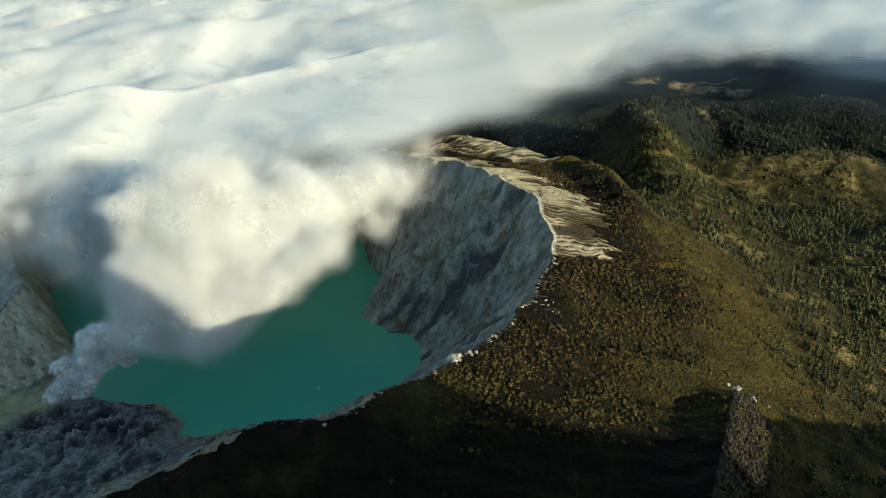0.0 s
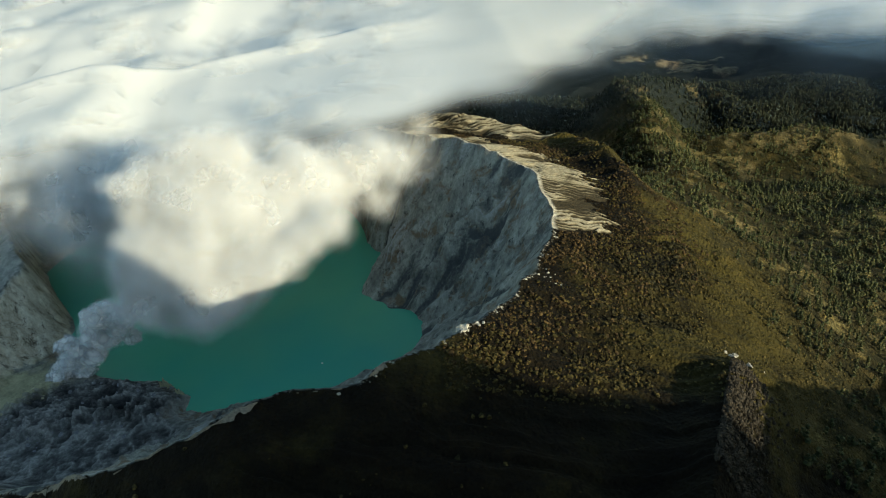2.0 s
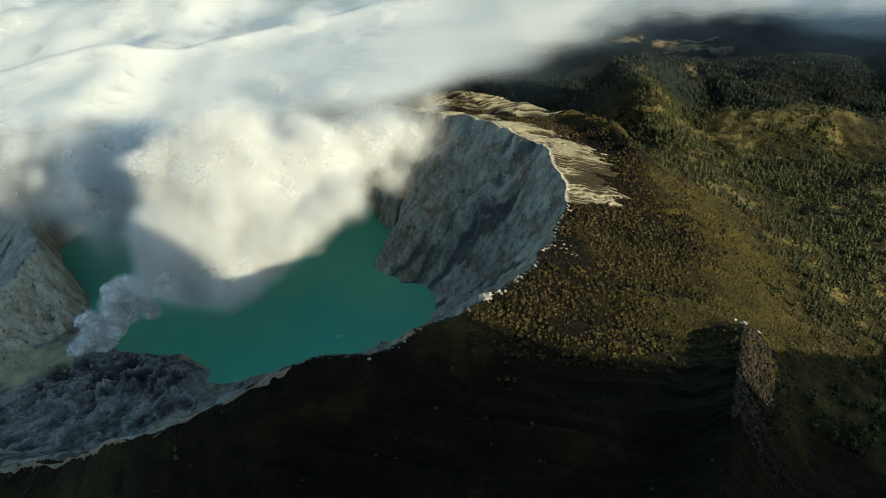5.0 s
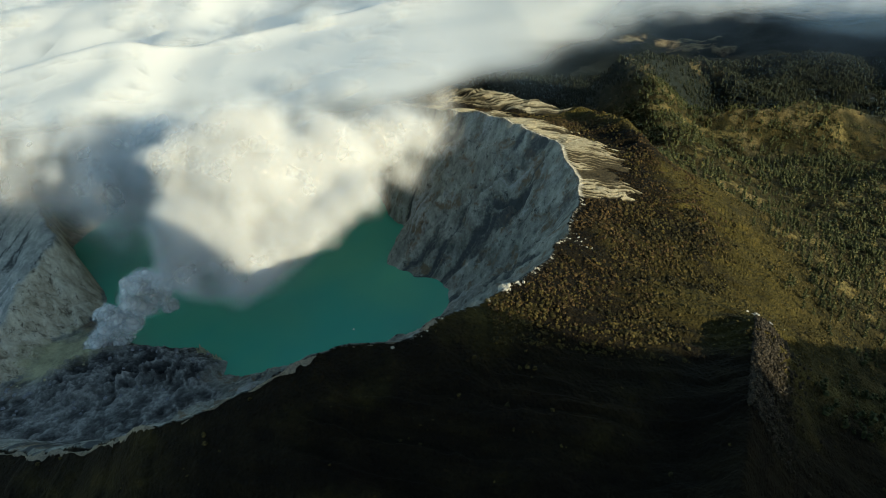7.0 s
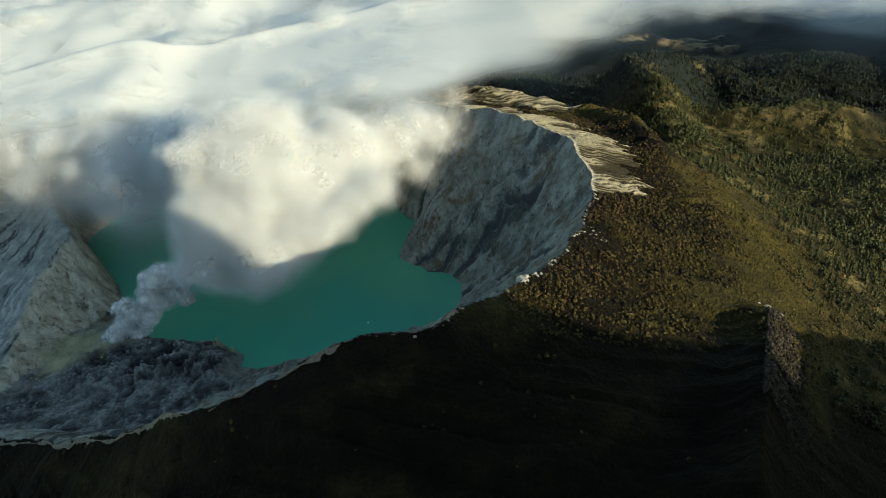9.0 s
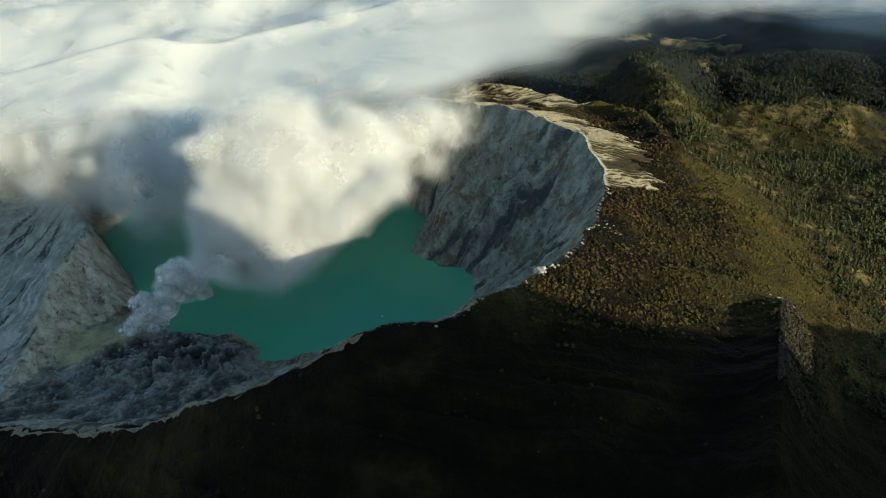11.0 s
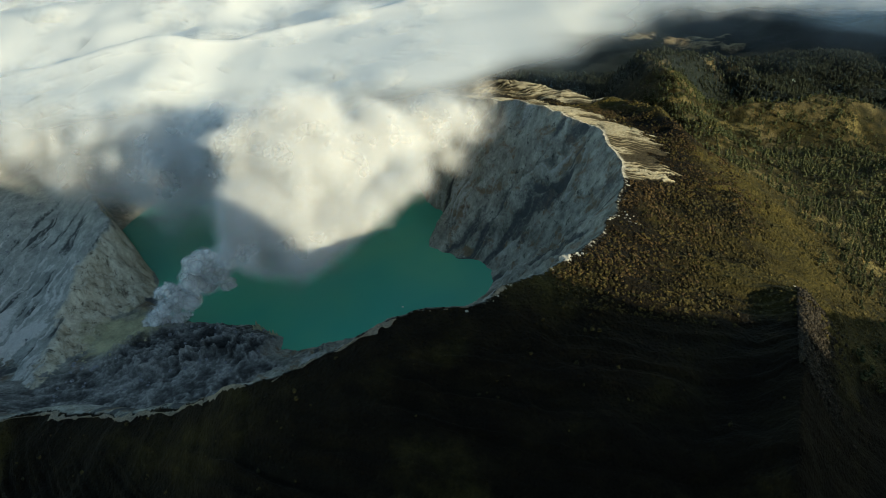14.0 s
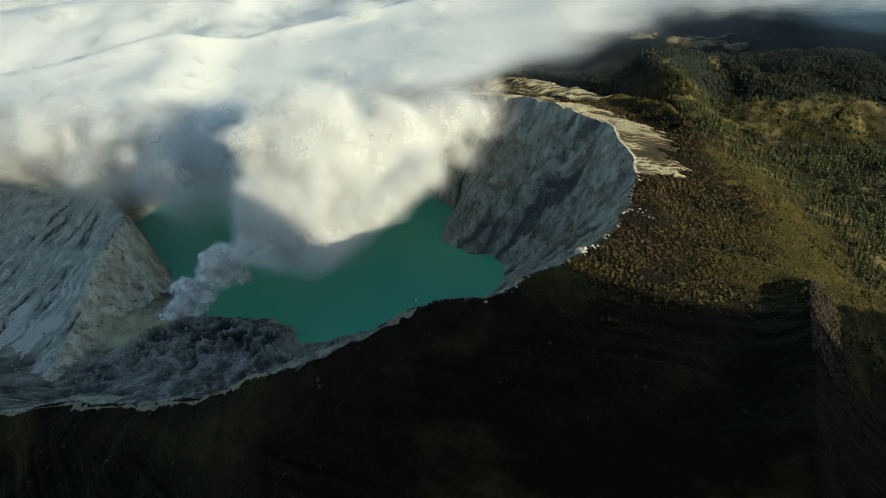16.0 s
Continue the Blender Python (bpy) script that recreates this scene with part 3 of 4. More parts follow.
HEAP = [(-239, 893, 267, 48), (-259, 918, 289, 26), (-213, 916, 280, 28), (-298, 889, 274, 34), (-332, 874, 268, 22), (-350, 882, 278, 14), (-314, 857, 250, 30), (-250, 850, 233, 46), (-197, 871, 240, 40), (-190, 832, 207, 34), (-238, 821, 207, 34), (-182, 810, 187, 22),
        (-151, 858, 202, 38), (-117, 910, 223, 40), (-76, 944, 223, 38), (-36, 964, 211, 32), (-90, 908, 197, 32), (2, 967, 207, 25), (-135, 920, 248, 33), (-280, 831, 223, 28), (-132, 852, 180, 26), (-41, 937, 187, 23), (-222, 838, 228, 40), (-165, 880, 225, 36)]
WISPS = [(-339, 808, 211, 22), (-337, 800, 176, 22), (-351, 795, 145, 20), (-301, 805, 201, 34), (-262, 803, 181, 34), (-253, 798, 146, 32), (-269, 792, 111, 25), (-220, 801, 156, 33), (-189, 804, 174, 27), (-286, 800, 165, 28), (-155, 808, 174, 26), (-122, 822, 185, 26),
         (-324, 795, 139, 23), (-304, 792, 118, 20), (-246, 794, 115, 23), (-317, 818, 218, 25), (-175, 801, 151, 20), (-89, 840, 200, 26), (-277, 790, 90, 16)]


def steam_material(name, scale, hue, passing=0.2):
    """Soft vapour: each small drift of droplets thins out to its edge and is torn by noise."""
    m, n, l, b = material(name)
    n.remove(b)
    f = noise_node(n, l, scale, 6, 0.6, n.new("ShaderNodeTexCoord").outputs["Object"])
    thick = math_node(n, l, "MULTIPLY", attr(n, "vapour"), attr(n, "veil"))
    alpha = math_node(n, l, "MULTIPLY", thick, soft(n, l, f, 0.22, 0.60))
    way = n.new("ShaderNodeAttribute")
    way.attribute_name = "lean"
    dif, tra, clear = n.new("ShaderNodeBsdfDiffuse"), n.new("ShaderNodeBsdfTranslucent"), n.new("ShaderNodeBsdfTransparent")
    dif.inputs[0].default_value = tra.inputs[0].default_value = (*hue, 1)
    l.new(way.outputs["Vector"], dif.inputs["Normal"])
    l.new(way.outputs["Vector"], tra.inputs["Normal"])
    body, out = n.new("ShaderNodeMixShader"), n.new("ShaderNodeMixShader")
    body.inputs[0].default_value = passing
    l.new(dif.outputs[0], body.inputs[1])
    l.new(tra.outputs[0], body.inputs[2])
    l.new(alpha, out.inputs[0])
    l.new(clear.outputs[0], out.inputs[1])
    l.new(body.outputs[0], out.inputs[2])
    l.new(out.outputs[0], n["Material Output"].inputs[0])
    return m


def steam(name, puffs, count, size, veil, mat, label, seed, fade=lambda v: 1.0, shape=0.3, category="steam", toward=0.10):
    """A heap of steam made of many small soft drifts, crowded round the puffs. size: least and most of a puff's radius."""
    rng = np.random.default_rng(seed)
    puffs = np.array(puffs, float)
    c, r = puffs[:, :3], puffs[:, 3]
    pick = rng.choice(len(puffs), count, p=r ** 2 / (r ** 2).sum())
    d = rng.normal(0, 1, (count, 3))
    d /= np.linalg.norm(d, axis=1)[:, None]
    p = c[pick] + d * (r[pick] * (0.45 + 0.52 * np.sqrt(rng.uniform(0, 1, count))))[:, None] * (1, 1, 0.88)
    off = p[:, None, :] - c[None, :, :]
    w = np.exp(-1.6 * (off ** 2).sum(-1) / r ** 2) / r ** 2
    lean = (off * w[:, :, None]).sum(1)
    lean /= np.maximum(np.linalg.norm(lean, axis=1), 1e-6)[:, None]
    face = 0.5 * lean + np.array((0, -0.75, 0.65)) + 0.35 * rng.normal(0, 1, (count, 3))
    face /= np.linalg.norm(face, axis=1)[:, None]
    side = np.cross(face, rng.normal(0, 1, (count, 3)))
    side /= np.linalg.norm(side, axis=1)[:, None]
    other = np.cross(face, side)
    R = r[pick] * rng.uniform(*size, count)
    n = 10
    ang = np.arange(n) * 2 * math.pi / n
    pts, dens = [p[:, None, :]], [np.full((count, 1), 0.92)]
    for k, thick in ((0.36, 0.84), (0.70, 0.32), (1.08, 0.0)):
        q = R[:, None] * k * rng.uniform(0.82, 1.18, (count, n))
        pts.append(p[:, None, :] + q[..., None] * (np.cos(ang)[None, :, None] * side[:, None, :] + np.sin(ang)[None, :, None] * other[:, None, :]))
        dens.append(np.full((count, n), thick))
    v, dens = np.concatenate(pts, 1), np.concatenate(dens, 1)
    tri = []
    for k in range(n):
        j = (k + 1) % n
        tri.append((0, 1 + k, 1 + j))
        for ring in (1, 1 + n):
            tri += [(ring + k, ring + n + k, ring + n + j), (ring + k, ring + n + j, ring + j)]
    f = (np.array(tri)[None] + (np.arange(count) * v.shape[1])[:, None, None]).reshape(-1, 3)
    lean = np.repeat((shape * lean + (toward, -0.84 * toward, 0.9))[:, None, :], v.shape[1], 1).reshape(-1, 3)
    lean /= np.linalg.norm(lean, axis=1)[:, None]
    v = v.reshape(-1, 3)
    ob = mesh_object(name, v, f, mat)
    put_attr(ob, "vapour", dens.ravel())
    put_attr(ob, "veil", veil * fade(np.repeat(p, dens.shape[1], 0)) * np.ones(len(v)))
    a = ob.data.attributes.new("lean", "FLOAT_VECTOR", "POINT")
    a.data.foreach_set("vector", lean.astype(np.float32).ravel())
    return tagged(ob, label, category, kind="stuff")


deck = build_deck()
vapour_white = (0.93, 0.94, 0.93)
bank_vapour = steam_material("bank_vapour", 0.012, vapour_white)
steam("cloud_billows", bank_puffs(3), 2300, (0.60, 1.15), 0.30, bank_vapour, "soft white billows on the front and top of the cloud bank", 15, shape=0.25, category="cloud",
      fade=lambda v: np.interp(v[:, 0], [-40, 120], [1.0, 0.0]))
steam("mist", mist_puffs(4), 1000, (0.7, 1.2), 0.32, steam_material("mist_vapour", 0.008, vapour_white), "thin grey-blue mist hanging over the shaded water", 16, lambda v: 0.06 + 0.94 * step(70, 165, v[:, 2]), 0.12, "mist")
steam("steam_cloud", HEAP, 960, (0.55, 1.05), 0.33, steam_material("steam_vapour", 0.012, vapour_white), "bright white heap of steam drifting above the green lake", 5, lambda v: 0.22 + 0.78 * step(172, 230, v[:, 2] + 0.2 * (v[:, 0] + 220)), 0.14, toward=0.14)
steam("steam_veil", WISPS, 760, (0.75, 1.25), 0.32, steam_material("veil_vapour", 0.015, vapour_white), "thin grey-white veil of steam trailing below the heap", 8, lambda v: (0.35 + 0.65 * step(90, 150, v[:, 2])) * (1 - 0.4 * step(150, 190, v[:, 2])), 0.12)
steam("steam_plume", PLUME, 760, (0.55, 1.0), 0.80, steam_material("plume_vapour", 0.02, vapour_white), "white billowing steam rising from the sulphur fumaroles", 6, shape=0.3)


def build_haze():
    """Thin blue haze over the far lowland."""
    x, y = np.meshgrid(np.linspace(1300, 3400, 90), np.linspace(2200, 4500, 70))
    start = np.interp(x, [500, 1300, 1540, 1700, 1900, 3000], [4700, 3900, 3150, 2800, 2550, 2150])
    start = start + np.interp(x, [2250, 2500], [0, 900])
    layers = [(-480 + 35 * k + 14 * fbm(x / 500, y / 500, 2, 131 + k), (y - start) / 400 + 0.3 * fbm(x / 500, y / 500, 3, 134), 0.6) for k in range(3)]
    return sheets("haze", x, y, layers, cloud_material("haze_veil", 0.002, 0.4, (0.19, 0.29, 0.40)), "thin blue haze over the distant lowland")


def build_air():
    """Thin morning haze over the wooded slopes."""
    x, y = np.meshgrid(np.linspace(150, 3000, 80), np.linspace(1250, 4500, 80))
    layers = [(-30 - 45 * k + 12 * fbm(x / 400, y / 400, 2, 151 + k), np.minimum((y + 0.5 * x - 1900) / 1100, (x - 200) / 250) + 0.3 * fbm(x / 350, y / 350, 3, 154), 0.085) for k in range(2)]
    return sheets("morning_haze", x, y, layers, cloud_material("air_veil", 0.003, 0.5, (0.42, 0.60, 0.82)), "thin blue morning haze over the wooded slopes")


def build_far_bank():
    """Grey cloud over the far lowland."""
    x, y = np.meshgrid(np.linspace(-500, 3400, 150), np.linspace(2000, 4600, 100))
    start = np.interp(x, [300, 960, 1300, 2020, 3400], [3030, 3070, 3070, 2680, 1950])
    edge = (y - start) / 420 + 0.45 * fbm(x / 420, y / 420, 4, 141)
    layers = [(-400 + 16 * k + 14 * fbm(x / 350, y / 350, 3, 142), np.minimum(np.minimum(edge, (x + 400) / 1300), (2950 - x) / 300) - 0.1 * k, 0.50 - 0.06 * k) for k in range(4)]
    return sheets("far_cloud_bank", x, y, layers, cloud_material("far_vapour", 0.004, 0.7), "torn grey-white cloud lying over the distant lowland")


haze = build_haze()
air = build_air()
far_bank = build_far_bank()


# ---- plants ----
def leaf_material(name, stops, trans=0.25):
    m, n, l, b = material(name)
    g = n.new("ShaderNodeNewGeometry")
    info = n.new("ShaderNodeObjectInfo")
    f = math_node(n, l, "FRACT", math_node(n, l, "ADD", g.outputs["Random Per Island"], info.outputs["Random"]))
    l.new(ramp(n, l, f, stops), b.inputs["Base Color"])
    b.inputs["Roughness"].default_value = 0.8
    b.inputs["Specular IOR Level"].default_value = 0.15
    return m


def bark_material():
    m, n, l, b = material("bark")
    f = noise_node(n, l, 1.4, 5, 0.6, n.new("ShaderNodeTexCoord").outputs["Object"])
    l.new(ramp(n, l, f, [(0.3, (0.06, 0.05, 0.04)), (0.7, (0.19, 0.165, 0.13))]), b.inputs["Base Color"])
    b.inputs["Roughness"].default_value = 0.9
    return m


def leaf_cloud(rng, count, wide, low, high, size, taper):
    """Loose small leaf sprays filling an uneven crown, one corner list of triangles."""
    clumps = []
    for _ in range(max(4, count // 9)):
        h = rng.uniform(low, high)
        w = wide * (1 - taper * ((h - low) / (high - low)) ** 1.4) * (0.55 + 0.45 * math.sin(math.pi * min(1, 0.25 + (h - low) / (high - low))))
        a, q = rng.uniform(0, 2 * math.pi), w * math.sqrt(rng.uniform(0.05, 1))
        clumps.append((q * math.cos(a), q * math.sin(a), h))
    tri = []
    for k in range(count):
        c = np.array(clumps[k % len(clumps)]) + rng.normal(0, size * 0.7, 3) * (1, 1, 0.8)
        p = rng.normal(0, 1, (3, 3))
        p = (p - p.mean(0)) / np.linalg.norm(p, axis=1).mean() * size * rng.uniform(0.7, 1.3)
        tri.append(c + p)
    return np.array(tri)


def lump(rng, c, r, tall, rough=0.35):
    """A knobbly closed clump of foliage, twenty faces."""
    g = (1 + 5 ** 0.5) / 2
    v = np.array([(-1, g, 0), (1, g, 0), (-1, -g, 0), (1, -g, 0), (0, -1, g), (0, 1, g), (0, -1, -g), (0, 1, -g), (g, 0, -1), (g, 0, 1), (-g, 0, -1), (-g, 0, 1)]) / (1 + g * g) ** 0.5
    v = v * rng.uniform(1 - rough, 1 + rough, (12, 1)) * (r, r, r * tall) + c
    f = [(0, 11, 5), (0, 5, 1), (0, 1, 7), (0, 7, 10), (0, 10, 11), (1, 5, 9), (5, 11, 4), (11, 10, 2), (10, 7, 6), (7, 1, 8), (3, 9, 4), (3, 4, 2), (3, 2, 6), (3, 6, 8), (3, 8, 9), (4, 9, 5), (2, 4, 11), (6, 2, 10), (8, 6, 7), (9, 8, 1)]
    return v[np.array(f)]


def crown(rng, wide, low, high, lumps, leaves, size):
    """A narrow uneven crown: clumps stacked up the trunk, with loose sprays round them."""
    out = []
    for k in range(lumps):
        h = (k + 0.5) / lumps
        w = wide * (0.95 - 0.6 * h) * rng.uniform(0.75, 1.15)
        a = rng.uniform(0, 6.28)
        out.append(lump(rng, (0.4 * w * math.cos(a), 0.4 * w * math.sin(a), low + (high - low) * h), w * 0.8, 1.25 * (high - low) / lumps / (1.6 * w)))
    return np.concatenate(out + [leaf_cloud(rng, leaves, wide, low, high, size, 0.6)])


def trunk_tris(high, r, sides=5, lean=0.3):
    ang = np.linspace(0, 2 * math.pi, sides, endpoint=False)
    low = np.stack([r * np.cos(ang), r * np.sin(ang), 0 * ang - 0.8], 1)
    top = np.stack([0.3 * r * np.cos(ang) + lean, 0.3 * r * np.sin(ang), 0 * ang + high], 1)
    out = []
    for k in range(sides):
        j = (k + 1) % sides
        out += [(low[k], low[j], top[j]), (low[k], top[j], top[k])]
    return np.array(out)


def scatter(name, variants, pos, scale, turn, mat, label, category):
    """Joins many turned and scaled copies of a few shapes into one mesh."""
    rng = np.random.default_rng(77)
    pick = rng.integers(0, len(variants), len(pos))
    parts = []
    for k, tri in enumerate(variants):
        sel = pick == k
        c, s = np.cos(turn[sel]), np.sin(turn[sel])
        p = tri.reshape(-1, 3)
        x = (p[None, :, 0] * c[:, None] - p[None, :, 1] * s[:, None]) * scale[sel][:, None]
        y = (p[None, :, 0] * s[:, None] + p[None, :, 1] * c[:, None]) * scale[sel][:, None]
        z = p[None, :, 2] * scale[sel][:, None]
        parts.append((np.stack([x, y, z], -1) + pos[sel][:, None, :]).reshape(-1, 3))
    v = np.vstack(parts)
    ob = mesh_object(name, v, np.arange(len(v)).reshape(-1, 3), mat, smooth=False)
    return tagged(ob, label, category, kind="stuff")


def part(name, tris, mat, parent, label=""):
    me = bpy.data.meshes.new(name)
    v = np.asarray(tris).reshape(-1, 3)
    me.from_pydata(v.tolist(), [], np.arange(len(v)).reshape(-1, 3).tolist())
    me.materials.append(mat)
    ob = new(name, me)
    ob.parent = parent
    return tagged(ob, label)


prng = np.random.default_rng(5)
bark = bark_material()
leaf_green = leaf_material("tree_leaves", [(0.0, (0.014, 0.020, 0.008)), (0.5, (0.031, 0.038, 0.014)), (0.85, (0.056, 0.058, 0.020)), (1.0, (0.092, 0.084, 0.036))])
# Darkened copy of the tree leaves, for far hills under cloud shade.
leaf_shaded = leaf_material("shaded_leaves", [(0.0, (0.008, 0.012, 0.008)), (0.6, (0.016, 0.021, 0.012)), (1.0, (0.03, 0.033, 0.018))])
leaf_olive = leaf_material("olive_leaves", [(0.0, (0.0145, 0.0122, 0.0034)), (0.5, (0.0325, 0.0262, 0.0068)), (0.85, (0.0570, 0.0430, 0.0112)), (1.0, (0.0820, 0.0600, 0.0165))])
leaf_scrub = leaf_material("scrub_leaves", [(0.0, (0.0165, 0.0105, 0.0046)), (0.5, (0.0385, 0.0248, 0.0092)), (0.85, (0.0640, 0.0415, 0.0145)), (1.0, (0.0840, 0.0570, 0.0210))])
leaf_dry = leaf_material("dry_twigs", [(0.0, (0.014, 0.0115, 0.008)), (0.6, (0.030, 0.025, 0.017)), (1.0, (0.056, 0.046, 0.032))])
leaf_grass = leaf_material("tussock_blades", [(0.0, (0.024, 0.0215, 0.006)), (0.6, (0.055, 0.0455, 0.0125)), (1.0, (0.098, 0.074, 0.021))])
# Darker than the other scrub, to draw the gullies' shade lines.
leaf_gully_shade = leaf_material("gully_shade_leaves", [(0.0, (0.0080, 0.0074, 0.0027)), (0.6, (0.0180, 0.0158, 0.0052)), (1.0, (0.034, 0.0285, 0.0092))])

tree_shapes = [crown(prng, 5.2, 2.0, 14.5, 3, 16, 1.3) for _ in range(5)] + [crown(prng, 5.8, 1.0, 9.0, 2, 18, 1.4) for _ in range(6)]
tree_shapes = [np.concatenate([t, trunk_tris(9, 0.35, 3)]) for t in tree_shapes]
far_shapes = [crown(prng, 5.2, 1.0, 13.0, 1, 12, 1.6) for _ in range(5)] + [crown(prng, 5.8, 0.5, 9.0, 1, 12, 1.6) for _ in range(5)]
bush_shapes = [np.concatenate([lump(prng, (0, 0, 0.5), 1.1, 0.95, 0.45)[prng.permutation(20)[:17]], leaf_cloud(prng, 5, 1.5, 0.3, 1.5, 0.5, 0.4)]) for _ in range(9)]

# where trees can stand on the outer flank
N = 50000
gx, gy = prng.uniform(230, 2300, N), prng.uniform(480, 2950, N)
keep = (gy - 600) * 0.78 + 640 > gx - 120
gx, gy = gx[keep], gy[keep]
gz, gm = height(gx, gy)
flank = gm["flank"] * (gm["inside"] < 0.5)
wood = 0.5 + 0.6 * fbm(gx / 120, gy / 120, 4, 101)
prob = step(240, 320, flank + 50 * fbm(gx / 80, gy / 80, 3, 102)) * np.clip(0.08 + 1.1 * wood, 0.22, 1) * (gm["bare"] < 0.1)
prob = prob * np.where(gy + 0.3 * gx > 2300, 1.3, 0.85)
ok = prng.uniform(0, 1, len(gx)) < prob
tx, ty, tz = gx[ok], gy[ok], gz[ok]
order = np.argsort(np.hypot(tx - 520, ty - 800))
single = np.zeros(len(tx), bool)
single[order[:240]] = True
rest = ~single
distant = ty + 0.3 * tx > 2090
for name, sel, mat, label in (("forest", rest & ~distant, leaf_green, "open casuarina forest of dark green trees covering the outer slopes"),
                              ("distant_forest", rest & distant, leaf_shaded, "dense forest on the hills beyond, darkened for the cloud shade there")):
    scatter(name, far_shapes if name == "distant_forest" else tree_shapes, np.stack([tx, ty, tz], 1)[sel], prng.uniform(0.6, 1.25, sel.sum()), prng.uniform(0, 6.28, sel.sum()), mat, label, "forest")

tree_models = []
for k in range(5):
    root = new("tree")
    part("trunk", trunk_tris(12 + k, 0.42, 6, 0.5), bark, root)
    part("crown", crown(prng, 4.0 + 0.3 * k, 3.0, 17.0 + k, 5, 110, 0.95), leaf_green, root)
    tree_models.append(tagged(root, "slender dark green casuarina tree on the grassy slope", "tree", "slope trees"))
for i, j in enumerate(np.nonzero(single)[0]):
    s = prng.uniform(0.6, 1.15)
    m = Matrix.Translation((tx[j], ty[j], tz[j])) @ Matrix.Rotation(prng.uniform(0, 6.28), 4, "Z") @ Matrix.Diagonal((s, s, s, 1))
    if i < len(tree_models):
        tree_models[i].matrix_basis = m
    else:
        copy_thing(tree_models[i % len(tree_models)], m @ Matrix.Diagonal((1 / tree_models[i % len(tree_models)].scale[0],) * 3 + (1,)))

# scrub on the upper flank
N = 105000
bx, by = prng.uniform(-700, 620, N), prng.uniform(360, 1250, N)
bx[9000:], by[9000:] = prng.uniform(40, 640, N - 9000), prng.uniform(480, 1120, N - 9000)
bz, bmk = height(bx, by)
fl = bmk["flank"]
p = (bmk["inside"] < 0.5) * step(3, 12, fl) * (1 - step(300, 420, fl)) * (bmk["bare"] < 0.25) * np.clip(0.60 + 0.8 * fbm(bx / 35, by / 35, 3, 111), 0.08, 1)
p = p * np.where(by < 500, 0.4, 1.0) * np.where(bx < 0, 0.6, 1.0)
lush = fbm(bx / 90, by / 90, 3, 112) + (fl - 150) / 120
grassy = lush > 0.25
p = p * np.where(grassy, 0.6, 1.0) * (1 - 0.5 * step(120, 170, fl) * (1 - step(240, 290, fl))) * (0.55 + 0.75 * bmk["gully"])
ok = prng.uniform(0, 1, N) < p
olive = lush + 0.5 * prng.normal(0, 1, N) + np.interp(by, [500, 640, 800], [1.7, 0.7, -0.3]) > -0.35
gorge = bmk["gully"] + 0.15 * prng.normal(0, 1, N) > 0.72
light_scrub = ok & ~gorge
for name, sel, mat, lo, hi, label in (("gully_scrub", ok & gorge, leaf_gully_shade, 0.8, 2.5, "dense green scrub lining the gullies of the flank, darkened to draw their shade"),
                                      ("heath_scrub", light_scrub & ~grassy & ~olive, leaf_scrub, 0.6, 2.1, "low brown heath scrub on the volcano's upper flank"),
                                      ("olive_scrub", light_scrub & ~grassy & olive, leaf_olive, 0.6, 2.2, "low olive-green bushes on the volcano's upper flank"),
                                      ("tussock_grass", light_scrub & grassy, leaf_grass, 0.4, 1.8, "yellow-green tussocks and low bushes on the grassy slope")):
    size = lo + (hi - lo) * prng.uniform(0, 1, sel.sum()) ** 1.8
    scatter(name, bush_shapes, np.stack([bx, by, bz - 0.2], 1)[sel], size, prng.uniform(0, 6.28, sel.sum()), mat, label, "plants")

# bare thicket on the spur below the white rocks
N = 1700
along, aside = prng.uniform(0, 1, N), np.abs(prng.normal(0, 20, N)) - 5
hx, hy = 338 - 92 * along + 0.86 * aside, 565 - 165 * along - 0.5 * aside
hz = ground_z(hx, hy)
scatter("thicket", [np.concatenate([lump(prng, (0, 0, 2.0), 1.9, 1.1, 0.4), leaf_cloud(prng, 14, 2.2, 0.5, 4.6, 0.8, 0.5)]) for _ in range(6)], np.stack([hx, hy, hz - 0.2], 1), prng.uniform(0.4, 1.15, N), prng.uniform(0, 6.28, N), leaf_dry,
        "grey-brown leafless thicket on the steep spur", "plants")


# ---- path, rocks and small things ----
def rock_material(name, a, b2):
    m, n, l, b = material(name)
    co = n.new("ShaderNodeTexCoord").outputs["Object"]
    f = noise_node(n, l, 0.5, 6, 0.65, co)
    l.new(ramp(n, l, f, [(0.3, a), (0.7, b2)]), b.inputs["Base Color"])
    b.inputs["Roughness"].default_value = 0.92
    bump(n, l, b, f, 0.6, 0.5)
    return m


path_mat = rock_material("trodden_ash", (0.065, 0.055, 0.040), (0.20, 0.175, 0.130))
pale_rock = rock_material("pale_rock", (0.20, 0.185, 0.15), (0.42, 0.40, 0.34))
grey_rock = rock_material("grey_lava_rock", (0.08, 0.09, 0.11), (0.30, 0.31, 0.33))
ochre_rock = rock_material("sulphur_rock", (0.22, 0.21, 0.14), (0.45, 0.43, 0.27))


